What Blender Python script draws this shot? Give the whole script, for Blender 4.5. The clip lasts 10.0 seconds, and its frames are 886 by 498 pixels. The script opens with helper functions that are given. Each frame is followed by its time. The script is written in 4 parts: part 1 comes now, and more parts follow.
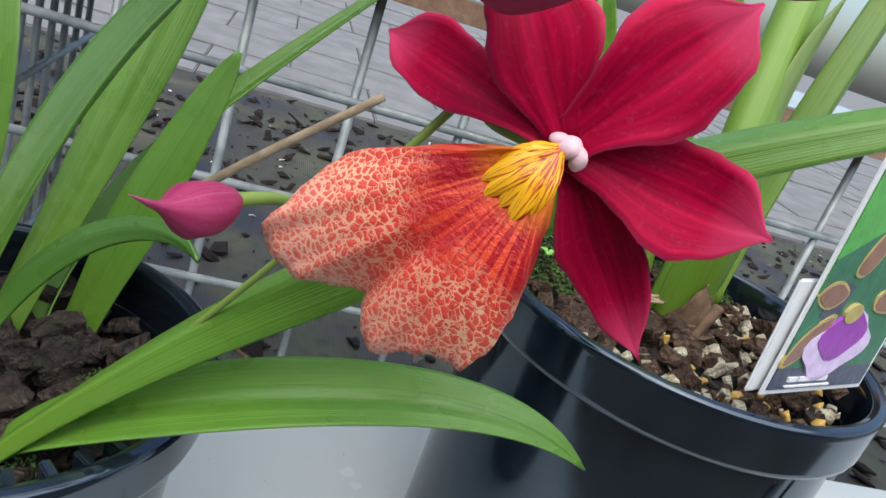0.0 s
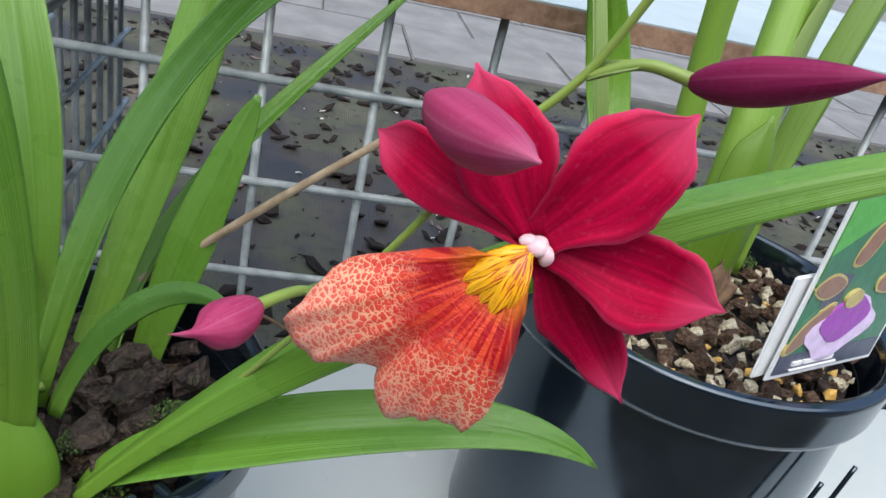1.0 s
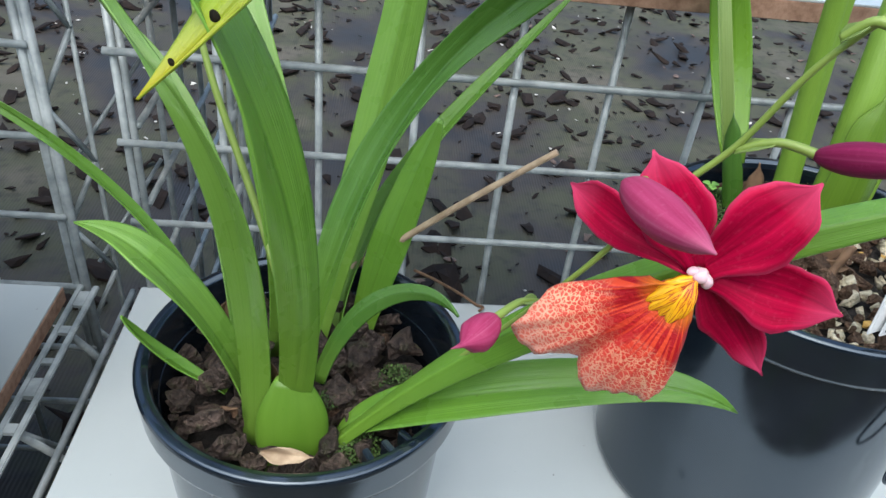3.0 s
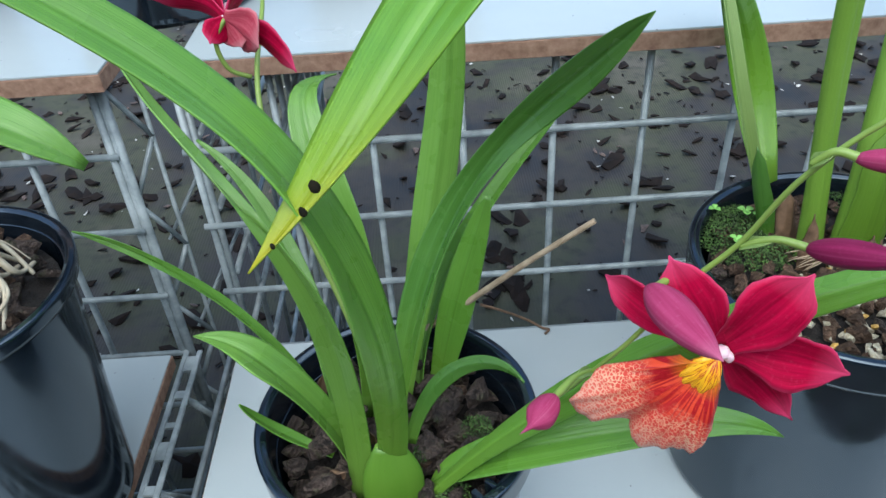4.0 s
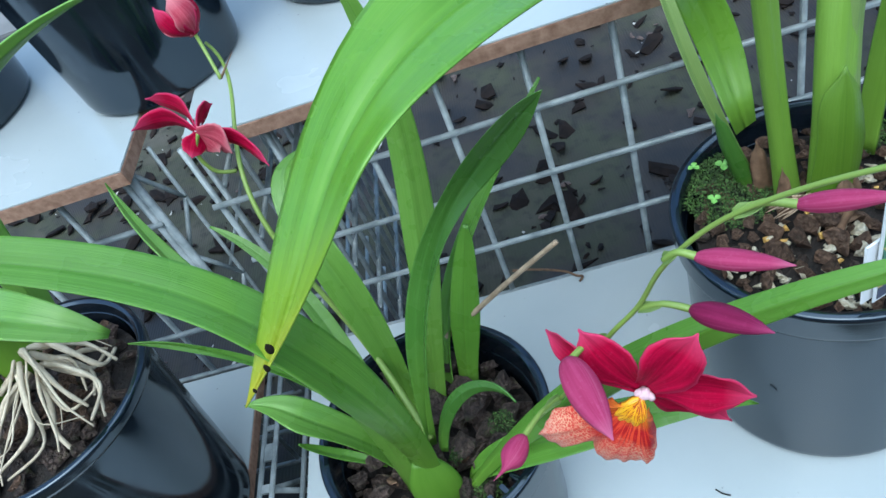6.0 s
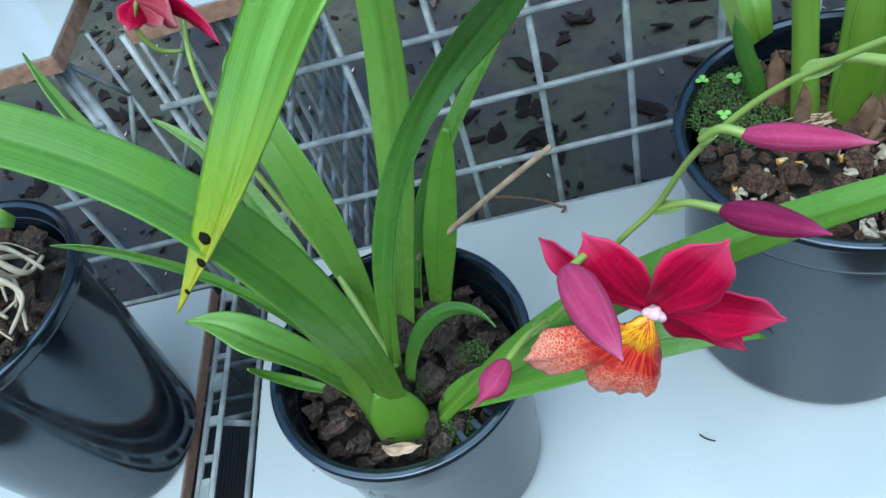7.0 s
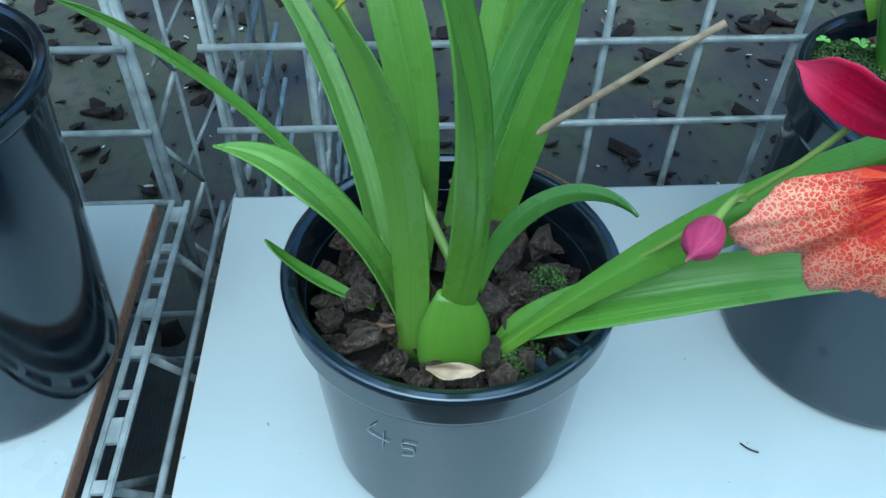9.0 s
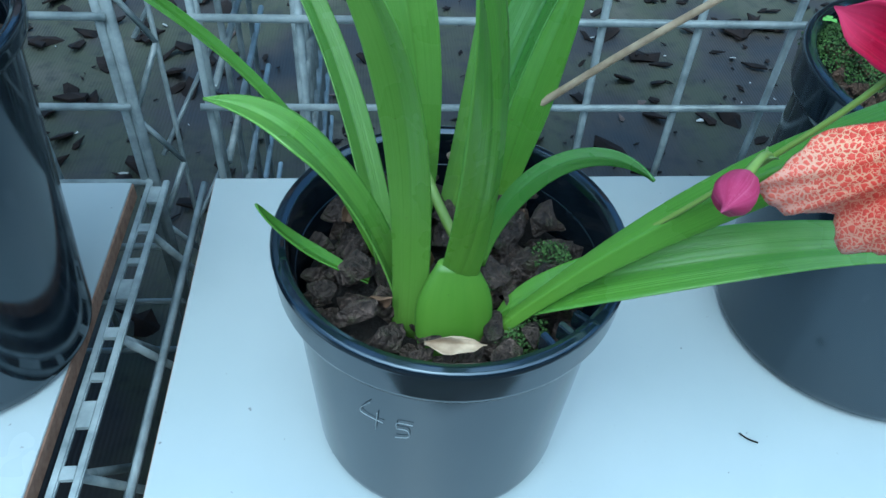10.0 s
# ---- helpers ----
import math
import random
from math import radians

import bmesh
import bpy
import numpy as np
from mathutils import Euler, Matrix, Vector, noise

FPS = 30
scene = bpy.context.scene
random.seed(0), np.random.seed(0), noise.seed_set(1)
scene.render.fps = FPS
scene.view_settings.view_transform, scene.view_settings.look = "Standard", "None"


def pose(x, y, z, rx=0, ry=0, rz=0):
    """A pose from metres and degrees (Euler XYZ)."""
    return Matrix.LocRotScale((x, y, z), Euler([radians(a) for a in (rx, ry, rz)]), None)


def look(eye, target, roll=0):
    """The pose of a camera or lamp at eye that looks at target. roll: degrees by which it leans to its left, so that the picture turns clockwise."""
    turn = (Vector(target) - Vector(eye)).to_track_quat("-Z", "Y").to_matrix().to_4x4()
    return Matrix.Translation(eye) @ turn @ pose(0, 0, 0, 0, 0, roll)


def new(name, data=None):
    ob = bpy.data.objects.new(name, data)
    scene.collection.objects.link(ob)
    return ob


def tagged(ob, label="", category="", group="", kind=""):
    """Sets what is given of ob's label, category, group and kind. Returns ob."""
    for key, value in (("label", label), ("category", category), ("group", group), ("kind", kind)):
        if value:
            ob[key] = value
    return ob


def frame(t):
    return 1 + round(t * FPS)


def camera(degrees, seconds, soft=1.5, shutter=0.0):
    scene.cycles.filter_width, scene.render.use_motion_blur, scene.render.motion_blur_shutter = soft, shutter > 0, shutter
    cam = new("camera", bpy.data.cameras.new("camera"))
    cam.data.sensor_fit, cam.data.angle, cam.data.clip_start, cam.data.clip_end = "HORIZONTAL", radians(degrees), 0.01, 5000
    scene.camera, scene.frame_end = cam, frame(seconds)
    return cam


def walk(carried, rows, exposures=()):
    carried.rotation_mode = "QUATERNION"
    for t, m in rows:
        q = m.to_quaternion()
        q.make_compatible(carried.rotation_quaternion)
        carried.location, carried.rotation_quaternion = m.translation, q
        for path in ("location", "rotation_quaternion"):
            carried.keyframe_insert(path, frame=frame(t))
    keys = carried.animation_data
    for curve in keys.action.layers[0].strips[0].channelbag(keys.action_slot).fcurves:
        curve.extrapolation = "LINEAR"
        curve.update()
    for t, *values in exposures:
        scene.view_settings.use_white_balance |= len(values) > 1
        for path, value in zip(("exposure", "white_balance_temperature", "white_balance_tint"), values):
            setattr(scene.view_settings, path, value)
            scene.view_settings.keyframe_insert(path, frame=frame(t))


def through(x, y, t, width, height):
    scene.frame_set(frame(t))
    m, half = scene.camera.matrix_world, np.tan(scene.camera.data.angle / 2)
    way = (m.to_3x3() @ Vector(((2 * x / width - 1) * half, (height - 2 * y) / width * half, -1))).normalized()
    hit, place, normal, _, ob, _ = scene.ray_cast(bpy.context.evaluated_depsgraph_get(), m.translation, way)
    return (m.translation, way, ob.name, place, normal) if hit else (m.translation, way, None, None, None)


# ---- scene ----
cam = camera(60.8, 10.0)
PATH = [
    (0, (-0.036, 0.051, 0.222), (0.486, 1.843, -0.496), 19.6),
    (0.5, (-0.034, 0.049, 0.236), (0.455, 1.814, -0.568), 16.9),
    (1, (-0.035, 0.047, 0.256), (0.386, 1.764, -0.68), 14.0),
    (1.5, (-0.047, 0.038, 0.27), (0.303, 1.705, -0.779), 12.1),
    (2, (-0.055, 0.037, 0.272), (0.233, 1.673, -0.842), 10.4),
    (2.5, (-0.063, 0.029, 0.284), (0.172, 1.653, -0.86), 9.1),
    (2.7, (-0.068, 0.023, 0.291), (0.146, 1.643, -0.862), 8.5),
    (4, (-0.069, 0.008, 0.352), (-0.06, 1.603, -0.854), -3.6),
    (4.5, (-0.052, -0.002, 0.394), (-0.153, 1.549, -0.864), -11.3),
    (5, (-0.025, 0.007, 0.427), (-0.233, 1.509, -0.877), -18.4),
    (6.3, (-0.004, 0.028, 0.407), (-0.329, 1.389, -1.022), -25.5),
    (6.5, (-0.007, 0.032, 0.395), (-0.33, 1.368, -1.059), -25.2),
    (7, (-0.018, 0.039, 0.378), (-0.283, 1.331, -1.125), -21.5),
    (7.5, (-0.043, 0.045, 0.352), (-0.203, 1.351, -1.154), -15.1),
    (8, (-0.071, 0.043, 0.328), (-0.117, 1.386, -1.153), -8.1),
    (8.5, (-0.094, 0.035, 0.306), (-0.049, 1.42, -1.136), -2.6),
    (9, (-0.109, 0.038, 0.295), (-0.005, 1.447, -1.12), 1.2),
    (9.5, (-0.117, 0.037, 0.283), (0.026, 1.46, -1.115), 3.2),
    (10, (-0.117, 0.039, 0.277), (0.056, 1.458, -1.121), 4.1),
]
EXPOSURES = [(0.0, 0.98, 6150, 7), (2.5, 1.18, 6150, 6), (4.5, 0.98, 5350, -1), (7.5, 1.00, 5080, -6), (9.0, 1.00, 4780, -13), (10.0, 1.00, 4600, -13)]
walk(cam, [(t, look(eye, target, roll)) for t, eye, target, roll in PATH], EXPOSURES)

# ---- light: an overcast day under a translucent roof ----
world = bpy.data.worlds.new("sky")
scene.world = world
world.use_nodes = True
wn = world.node_tree
sky = wn.nodes.new("ShaderNodeTexSky")
sky.sky_type, sky.sun_disc = "NISHITA", False
sky.sun_elevation, sky.sun_rotation = radians(62), radians(200)
sky.dust_density, sky.ozone_density = 4.0, 1.0
wn.links.new(sky.outputs[0], wn.nodes["Background"].inputs[0])
wn.nodes["Background"].inputs[1].default_value = 0.13
sun = new("sun", bpy.data.lights.new("sun", "SUN"))
sun.data.energy, sun.data.angle, sun.data.color = 1.5, radians(95), (1.0, 0.96, 0.9)
sun.matrix_world = look((0.1, -0.7, 2.4), (0, 0.2, 0))


# ---- materials ----
def mat(name):
    m = bpy.data.materials.new(name)
    m.use_nodes = True
    nt = m.node_tree
    return m, nt, nt.nodes["Principled BSDF"]


def node(nt, kind, **values):
    n = nt.nodes.new(kind)
    for k, v in values.items():
        if k == "kind":
            continue
        n.inputs[k.replace("_", " ")].default_value = v
    return n


def ramp(nt, source, stops):
    r = nt.nodes.new("ShaderNodeValToRGB")
    el = r.color_ramp.elements
    while len(el) < len(stops):
        el.new(0.5)
    for e, (p, c) in zip(el, stops):
        e.position = p
        e.color = (*c, 1) if len(c) == 3 else c
    nt.links.new(source, r.inputs[0])
    return r.outputs[0]


def grey(v):
    return (v, v, v)


def mix(nt, fac, a, b, blend="MIX"):
    m = nt.nodes.new("ShaderNodeMix")
    m.data_type, m.blend_type = "RGBA", blend
    for i, v in ((0, fac), (6, a), (7, b)):
        if isinstance(v, (int, float)):
            m.inputs[i].default_value = v
        elif isinstance(v, tuple):
            m.inputs[i].default_value = (*v, 1)
        else:
            nt.links.new(v, m.inputs[i])
    return m.outputs[2]


def coords(nt, which="Object", scale=(1, 1, 1)):
    tc = nt.nodes.new("ShaderNodeTexCoord")
    mp = nt.nodes.new("ShaderNodeMapping")
    mp.inputs["Scale"].default_value = scale
    nt.links.new(tc.outputs[which], mp.inputs[0])
    return mp.outputs[0]


def noise_tex(nt, vec, scale, detail=4.0, rough=0.55, distortion=0.0):
    n = nt.nodes.new("ShaderNodeTexNoise")
    n.inputs["Scale"].default_value, n.inputs["Detail"].default_value = scale, detail
    n.inputs["Roughness"].default_value, n.inputs["Distortion"].default_value = rough, distortion
    nt.links.new(vec, n.inputs["Vector"])
    return n.outputs[0]


def bump(nt, bsdf, height, strength, distance):
    b = nt.nodes.new("ShaderNodeBump")
    b.inputs["Strength"].default_value, b.inputs["Distance"].default_value = strength, distance
    nt.links.new(height, b.inputs["Height"])
    nt.links.new(b.outputs[0], bsdf.inputs["Normal"])


def see_through(nt, bsdf, colour, amount):
    """Thin living tissue: part of the light passes through."""
    tr = nt.nodes.new("ShaderNodeBsdfTranslucent")
    nt.links.new(colour, tr.inputs[0])
    ms = nt.nodes.new("ShaderNodeMixShader")
    ms.inputs[0].default_value = amount
    nt.links.new(bsdf.outputs[0], ms.inputs[1])
    nt.links.new(tr.outputs[0], ms.inputs[2])
    nt.links.new(ms.outputs[0], nt.nodes["Material Output"].inputs[0])


def leaf_material(name, dark, light, tip=None, rough=0.27, through=0.30):
    m, nt, b = mat(name)
    uv = coords(nt, "UV", (34, 0.5, 1))
    stripes = noise_tex(nt, uv, 1.0, 3.0, 0.6)
    blot = noise_tex(nt, coords(nt, "Object"), 45.0, 3.0)
    mid_a, mid_b = (tuple(a + (b - a) * k for a, b in zip(dark, light)) for k in (0.25, 0.75))
    col = ramp(nt, stripes, [(0.3, mid_a), (0.7, mid_b)])
    col = mix(nt, ramp(nt, blot, [(0.35, grey(0.0)), (0.75, grey(0.55))]), col, light)
    sep = nt.nodes.new("ShaderNodeSeparateXYZ")
    nt.links.new(coords(nt, "UV"), sep.inputs[0])
    rib = ramp(nt, sep.outputs[0], [(0.465, grey(0)), (0.497, grey(0.38)), (0.503, grey(0.38)), (0.535, grey(0))])
    col = mix(nt, rib, col, tuple(c * 0.75 for c in dark))
    base = ramp(nt, sep.outputs[1], [(0.0, grey(0.55)), (0.22, grey(0))])
    col = mix(nt, base, col, (0.24, 0.40, 0.045))
    if tip:
        col = mix(nt, ramp(nt, sep.outputs[1], [(0.80, grey(0)), (0.90, grey(0.22)), (0.955, grey(0.6)), (0.99, grey(0.95))]), col, tip)
    pale = tuple(min(1, c * 1.6 + 0.04) for c in light)
    col = mix(nt, ramp(nt, sep.outputs[0], [(0.0, grey(0.35)), (0.022, grey(0))]), col, pale)
    col = mix(nt, ramp(nt, sep.outputs[0], [(0.978, grey(0)), (1.0, grey(0.35))]), col, pale)
    info = nt.nodes.new("ShaderNodeObjectInfo")
    col = mix(nt, ramp(nt, info.outputs["Random"], [(0.0, grey(0.0)), (1.0, grey(0.28))]), col, tuple(c * 0.55 for c in dark))
    specks = noise_tex(nt, coords(nt, "Object"), 420.0, 2.0)
    col = mix(nt, ramp(nt, specks, [(0.72, grey(0)), (0.80, grey(0.35))]), col, (0.05, 0.06, 0.015))
    nt.links.new(col, b.inputs["Base Color"])
    rg = ramp(nt, blot, [(0.3, grey(rough - 0.06)), (0.7, grey(rough + 0.12))])
    nt.links.new(rg, b.inputs["Roughness"])
    b.inputs["Coat Weight"].default_value, b.inputs["Coat Roughness"].default_value = (0.5, 0.24) if rough < 0.4 else (0.12, 0.35)
    bump(nt, b, stripes, 0.45, 0.0008)
    see_through(nt, b, col, through)
    return m


LEAF = leaf_material("leaf_green", (0.105, 0.265, 0.020), (0.205, 0.415, 0.050))
LEAF_BRIGHT = leaf_material("leaf_bright", (0.132, 0.305, 0.028), (0.240, 0.440, 0.074))
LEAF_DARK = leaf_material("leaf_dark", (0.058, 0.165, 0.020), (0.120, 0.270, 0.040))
LEAF_YELLOW = leaf_material("leaf_yellow_tip", (0.120, 0.300, 0.014), (0.215, 0.425, 0.040), (0.60, 0.55, 0.03))
BULB = leaf_material("bulb_green", (0.085, 0.200, 0.012), (0.150, 0.29, 0.026), None, 0.42, 0.12)
CANE = leaf_material("cane_green", (0.088, 0.185, 0.010), (0.165, 0.295, 0.022), None, 0.42, 0.08)
# leaf green darkened to carry the shade on the bent upright leaf
LEAF_SHADED = leaf_material("leaf_shaded", (0.066, 0.190, 0.020), (0.140, 0.310, 0.044), None, 0.24, 0.30)
PALE = leaf_material("pale_sheath", (0.17, 0.29, 0.06), (0.29, 0.40, 0.12), None, 0.5, 0.2)
STEM = leaf_material("stem_green", (0.100, 0.140, 0.022), (0.175, 0.235, 0.045), None, 0.42, 0.1)


def petal_material(name, deep, mid, edge, veining=13):
    m, nt, b = mat(name)
    uv = coords(nt, "UV", (veining, 1.1, 1))
    veins = noise_tex(nt, uv, 1.0, 4.0, 0.6)
    fine = noise_tex(nt, coords(nt, "Object"), 900.0, 2.0)
    col = ramp(nt, veins, [(0.32, deep), (0.68, mid)])
    sep = nt.nodes.new("ShaderNodeSeparateXYZ")
    nt.links.new(coords(nt, "UV"), sep.inputs[0])
    rim = ramp(nt, sep.outputs[0], [(0.0, grey(0.45)), (0.05, grey(0.06)), (0.1, grey(0)), (0.9, grey(0.0))])
    rim2 = ramp(nt, sep.outputs[0], [(0.90, grey(0)), (0.95, grey(0.06)), (1.0, grey(0.45))])
    tip = ramp(nt, sep.outputs[1], [(0.7, grey(0)), (0.98, grey(0.7))])
    col = mix(nt, rim, col, edge)
    col = mix(nt, rim2, col, edge)
    col = mix(nt, tip, col, edge)
    rib = ramp(nt, sep.outputs[0], [(0.44, grey(0)), (0.5, grey(0.14)), (0.56, grey(0))])
    col = mix(nt, rib, col, tuple(c * 0.6 for c in deep))
    speck = ramp(nt, fine, [(0.56, grey(0)), (0.76, grey(0.13))])
    col = mix(nt, speck, col, edge)
    nt.links.new(col, b.inputs["Base Color"])
    b.inputs["Roughness"].default_value = 0.5
    b.inputs["Specular IOR Level"].default_value = 0.10
    bump(nt, b, veins, 0.22, 0.0005)
    see_through(nt, b, col, 0.28)
    return m


PETAL = petal_material("petal_crimson", (0.27, 0.0006, 0.026), (0.58, 0.0018, 0.060), (0.74, 0.09, 0.22))
BUD = petal_material("bud_magenta", (0.18, 0.012, 0.055), (0.30, 0.026, 0.11), (0.44, 0.09, 0.21), 5)
BUD_PINK = petal_material("bud_pink", (0.33, 0.030, 0.10), (0.46, 0.070, 0.18), (0.62, 0.22, 0.34), 5)
PETAL_PINK = petal_material("petal_pink", (0.42, 0.03, 0.07), (0.60, 0.13, 0.17), (0.75, 0.35, 0.38))


def lip_material():
    m, nt, b = mat("lip_mottled")
    uv = coords(nt, "UV")
    sep = nt.nodes.new("ShaderNodeSeparateXYZ")
    nt.links.new(uv, sep.inputs[0])
    flat = coords(nt, "Object")
    wob = noise_tex(nt, flat, 700.0, 2.0)
    vm = nt.nodes.new("ShaderNodeVectorMath")
    vm.operation = "MULTIPLY_ADD"
    nt.links.new(wob, vm.inputs[0])
    vm.inputs[1].default_value = (0.0032, 0.0024, -0.0030)
    nt.links.new(flat, vm.inputs[2])
    cells = nt.nodes.new("ShaderNodeTexVoronoi")
    cells.feature = "DISTANCE_TO_EDGE"
    cells.inputs["Scale"].default_value = 700.0
    nt.links.new(vm.outputs[0], cells.inputs["Vector"])
    blotch = cells.outputs["Distance"]
    big = noise_tex(nt, flat, 90.0, 2.0)
    patchy = noise_tex(nt, flat, 260.0, 2.0)
    streak = noise_tex(nt, coords(nt, "UV", (30, 2.6, 1)), 1.0, 2.0, 0.5, 0.35)
    red, salmon, cream, pink = (0.76, 0.040, 0.026), (0.82, 0.185, 0.125), (0.92, 0.55, 0.335), (0.86, 0.43, 0.35)
    net = mix(nt, ramp(nt, sep.outputs[1], [(0.60, grey(0)), (0.98, grey(1))]), cream, pink)
    spot = mix(nt, ramp(nt, sep.outputs[1], [(0.50, grey(0)), (0.90, grey(1))]), red, salmon)

    def blend(a, k, b_in):
        q = nt.nodes.new("ShaderNodeMath")
        q.operation = "MULTIPLY_ADD"
        nt.links.new(a, q.inputs[0])
        q.inputs[1].default_value = k
        nt.links.new(b_in, q.inputs[2])
        return q.outputs[0]
    # spots shrink towards the rim and vary from place to place
    reach = blend(sep.outputs[1], -0.20, blend(patchy, 0.26, blotch))
    outer = mix(nt, ramp(nt, reach, [(0.060, grey(0.0)), (0.125, grey(0.95))]), net, spot)
    inner = mix(nt, ramp(nt, streak, [(0.44, grey(0)), (0.52, grey(0.97))]), (0.84, 0.085, 0.030), (0.45, 0.001, 0.012))
    inner = mix(nt, ramp(nt, sep.outputs[1], [(0.10, grey(0.8)), (0.27, grey(0))]), inner, (0.88, 0.36, 0.008))
    where = blend(big, 0.25, sep.outputs[1])
    col = mix(nt, ramp(nt, where, [(0.52, grey(0)), (0.64, grey(1))]), inner, outer)
    # a redder blush along the fold between the lobes
    fold = ramp(nt, sep.outputs[0], [(0.18, grey(0.0)), (0.40, grey(0.55)), (0.50, grey(0.50)), (0.75, grey(0.0))])
    near = ramp(nt, where, [(0.50, grey(0.6)), (0.72, grey(0.8)), (0.95, grey(0))])
    glow = mix(nt, mix(nt, 1.0, fold, near, "MULTIPLY"), col, (0.76, 0.035, 0.026))
    nt.links.new(glow, b.inputs["Base Color"])
    b.inputs["Roughness"].default_value = 0.5
    bump(nt, b, blotch, 0.5, 0.0006)
    see_through(nt, b, glow, 0.25)
    return m


LIP = lip_material()


def callus_material():
    m, nt, b = mat("callus_yellow")
    lines = noise_tex(nt, coords(nt, "UV", (9, 1.6, 1)), 1.0, 2.0, 0.5, 0.9)
    col = ramp(nt, lines, [(0.34, (0.90, 0.52, 0.008)), (0.55, (0.88, 0.40, 0.004)), (0.585, (0.38, 0.025, 0.012)), (0.65, (0.42, 0.04, 0.012))])
    nt.links.new(col, b.inputs["Base Color"])
    b.inputs["Roughness"].default_value = 0.4
    return m


CALLUS = callus_material()


def plain(name, a, c, scale=60.0, rough=0.5, bumps=0.3, depth=0.001, metal=0.0, spec=0.5, var=0.0, detail=5.0, algae=None):
    m, nt, b = mat(name)
    n = noise_tex(nt, coords(nt, "Object"), scale, detail)
    col = ramp(nt, n, [(0.3, a), (0.7, c)])
    if var:
        info = nt.nodes.new("ShaderNodeObjectInfo")
        col = mix(nt, ramp(nt, info.outputs["Random"], [(0.0, grey(0.0)), (1.0, grey(var))]), col, tuple(x * 0.25 for x in a))
    if algae:
        film = noise_tex(nt, coords(nt, "Object", (0.8, 1.0, 0.9)), 1.1, 6.0, 0.7)
        col = mix(nt, ramp(nt, film, [(0.52, grey(0)), (0.66, grey(0.7))]), col, algae)
    nt.links.new(col, b.inputs["Base Color"])
    b.inputs["Metallic"].default_value, b.inputs["Specular IOR Level"].default_value = metal, spec
    nt.links.new(ramp(nt, n, [(0.3, grey(max(0.02, rough - 0.07))), (0.7, grey(rough + 0.07))]), b.inputs["Roughness"])
    if bumps:
        bump(nt, b, n, bumps, depth)
    return m


COLUMN = plain("column_white_pink", (0.66, 0.40, 0.47), (0.76, 0.57, 0.61), 500, 0.4)
PLASTIC = plain("black_pot_plastic", (0.0035, 0.0060, 0.0100), (0.0100, 0.0145, 0.0215), 48, 0.12, 0.0, 0.0004, 0, 1.0)
POT_BSDF = PLASTIC.node_tree.nodes["Principled BSDF"]
POT_BSDF.inputs["IOR"].default_value = 1.52
POT_BSDF.inputs["Specular Tint"].default_value = (0.72, 0.86, 1.0, 1)
WIRE = plain("galvanised_wire", (0.17, 0.20, 0.205), (0.42, 0.46, 0.465), 70, 0.48, 0.4, 0.0004, 0.2)
EDGE = plain("raw_board_edge", (0.22, 0.12, 0.075), (0.40, 0.25, 0.17), 210, 0.85, 0.6, 0.001)
BARK = plain("pine_bark", (0.045, 0.031, 0.025), (0.285, 0.200, 0.160), 1.9, 0.62, 0.9, 0.10, 0, 0.4, 0.55, 9.0, (0.055, 0.075, 0.018))
BARK_BITS = plain("bark_bits", (0.05, 0.035, 0.03), (0.16, 0.11, 0.09), 130, 0.72, 0.9, 0.002)
BARK_RED = plain("red_bark", (0.14, 0.078, 0.048), (0.40, 0.25, 0.16), 2.0, 0.8, 0.9, 0.10, 0, 0.3, 0.6, 9.0)
SOIL = plain("dark_compost", (0.005, 0.004, 0.003), (0.022, 0.016, 0.013), 240, 0.9, 1.0, 0.003)
PERLITE = plain("pale_perlite", (0.50, 0.42, 0.26), (0.80, 0.74, 0.58), 1.6, 0.75, 0.6, 0.1, 0, 0.3, 0.0, 6.0)
PRILL = plain("yellow_prill", (0.50, 0.28, 0.05), (0.68, 0.44, 0.12), 2.0, 0.4, 0.3, 0.1)
MOSS = plain("green_moss", (0.026, 0.040, 0.012), (0.085, 0.165, 0.030), 260, 0.9, 1.0, 0.001)
CLOVER = plain("seedling_green", (0.16, 0.36, 0.06), (0.24, 0.48, 0.10), 400, 0.5)
ROOT = plain("pale_root", (0.40, 0.33, 0.22), (0.62, 0.55, 0.41), 170, 0.6, 0.4, 0.0008)
STRAW = plain("dry_straw", (0.28, 0.20, 0.125), (0.50, 0.39, 0.265), 190, 0.7, 0.5, 0.0006)
SHEATH = plain("dry_brown_sheath", (0.085, 0.048, 0.025), (0.21, 0.125, 0.07), 210, 0.8, 0.7, 0.001)
SPOT = plain("black_leaf_spot", (0.004, 0.004, 0.002), (0.012, 0.009, 0.004), 900, 0.8, 0.3, 0.001, 0, 0.1)
MARK = plain("grey_marker_ink", (0.22, 0.25, 0.27), (0.36, 0.40, 0.42), 900, 0.6)
CARD_WHITE = plain("tag_white_plastic", (0.74, 0.78, 0.80), (0.84, 0.86, 0.87), 80, 0.35)
CONCRETE = plain("pale_concrete", (0.11, 0.108, 0.106), (0.20, 0.197, 0.193), 9, 0.85, 0.4, 0.004)
LITTER = plain("dead_leaf_litter", (0.004, 0.003, 0.003), (0.022, 0.015, 0.012), 60, 0.85, 0.3, 0.001, 0, 0.2)
WALL = plain("wall_paint", (0.10, 0.11, 0.10), (0.15, 0.16, 0.145), 5, 0.85, 0.3, 0.004)
GRIT = plain("pale_grit", (0.35, 0.34, 0.31), (0.6, 0.58, 0.54), 100, 0.8)


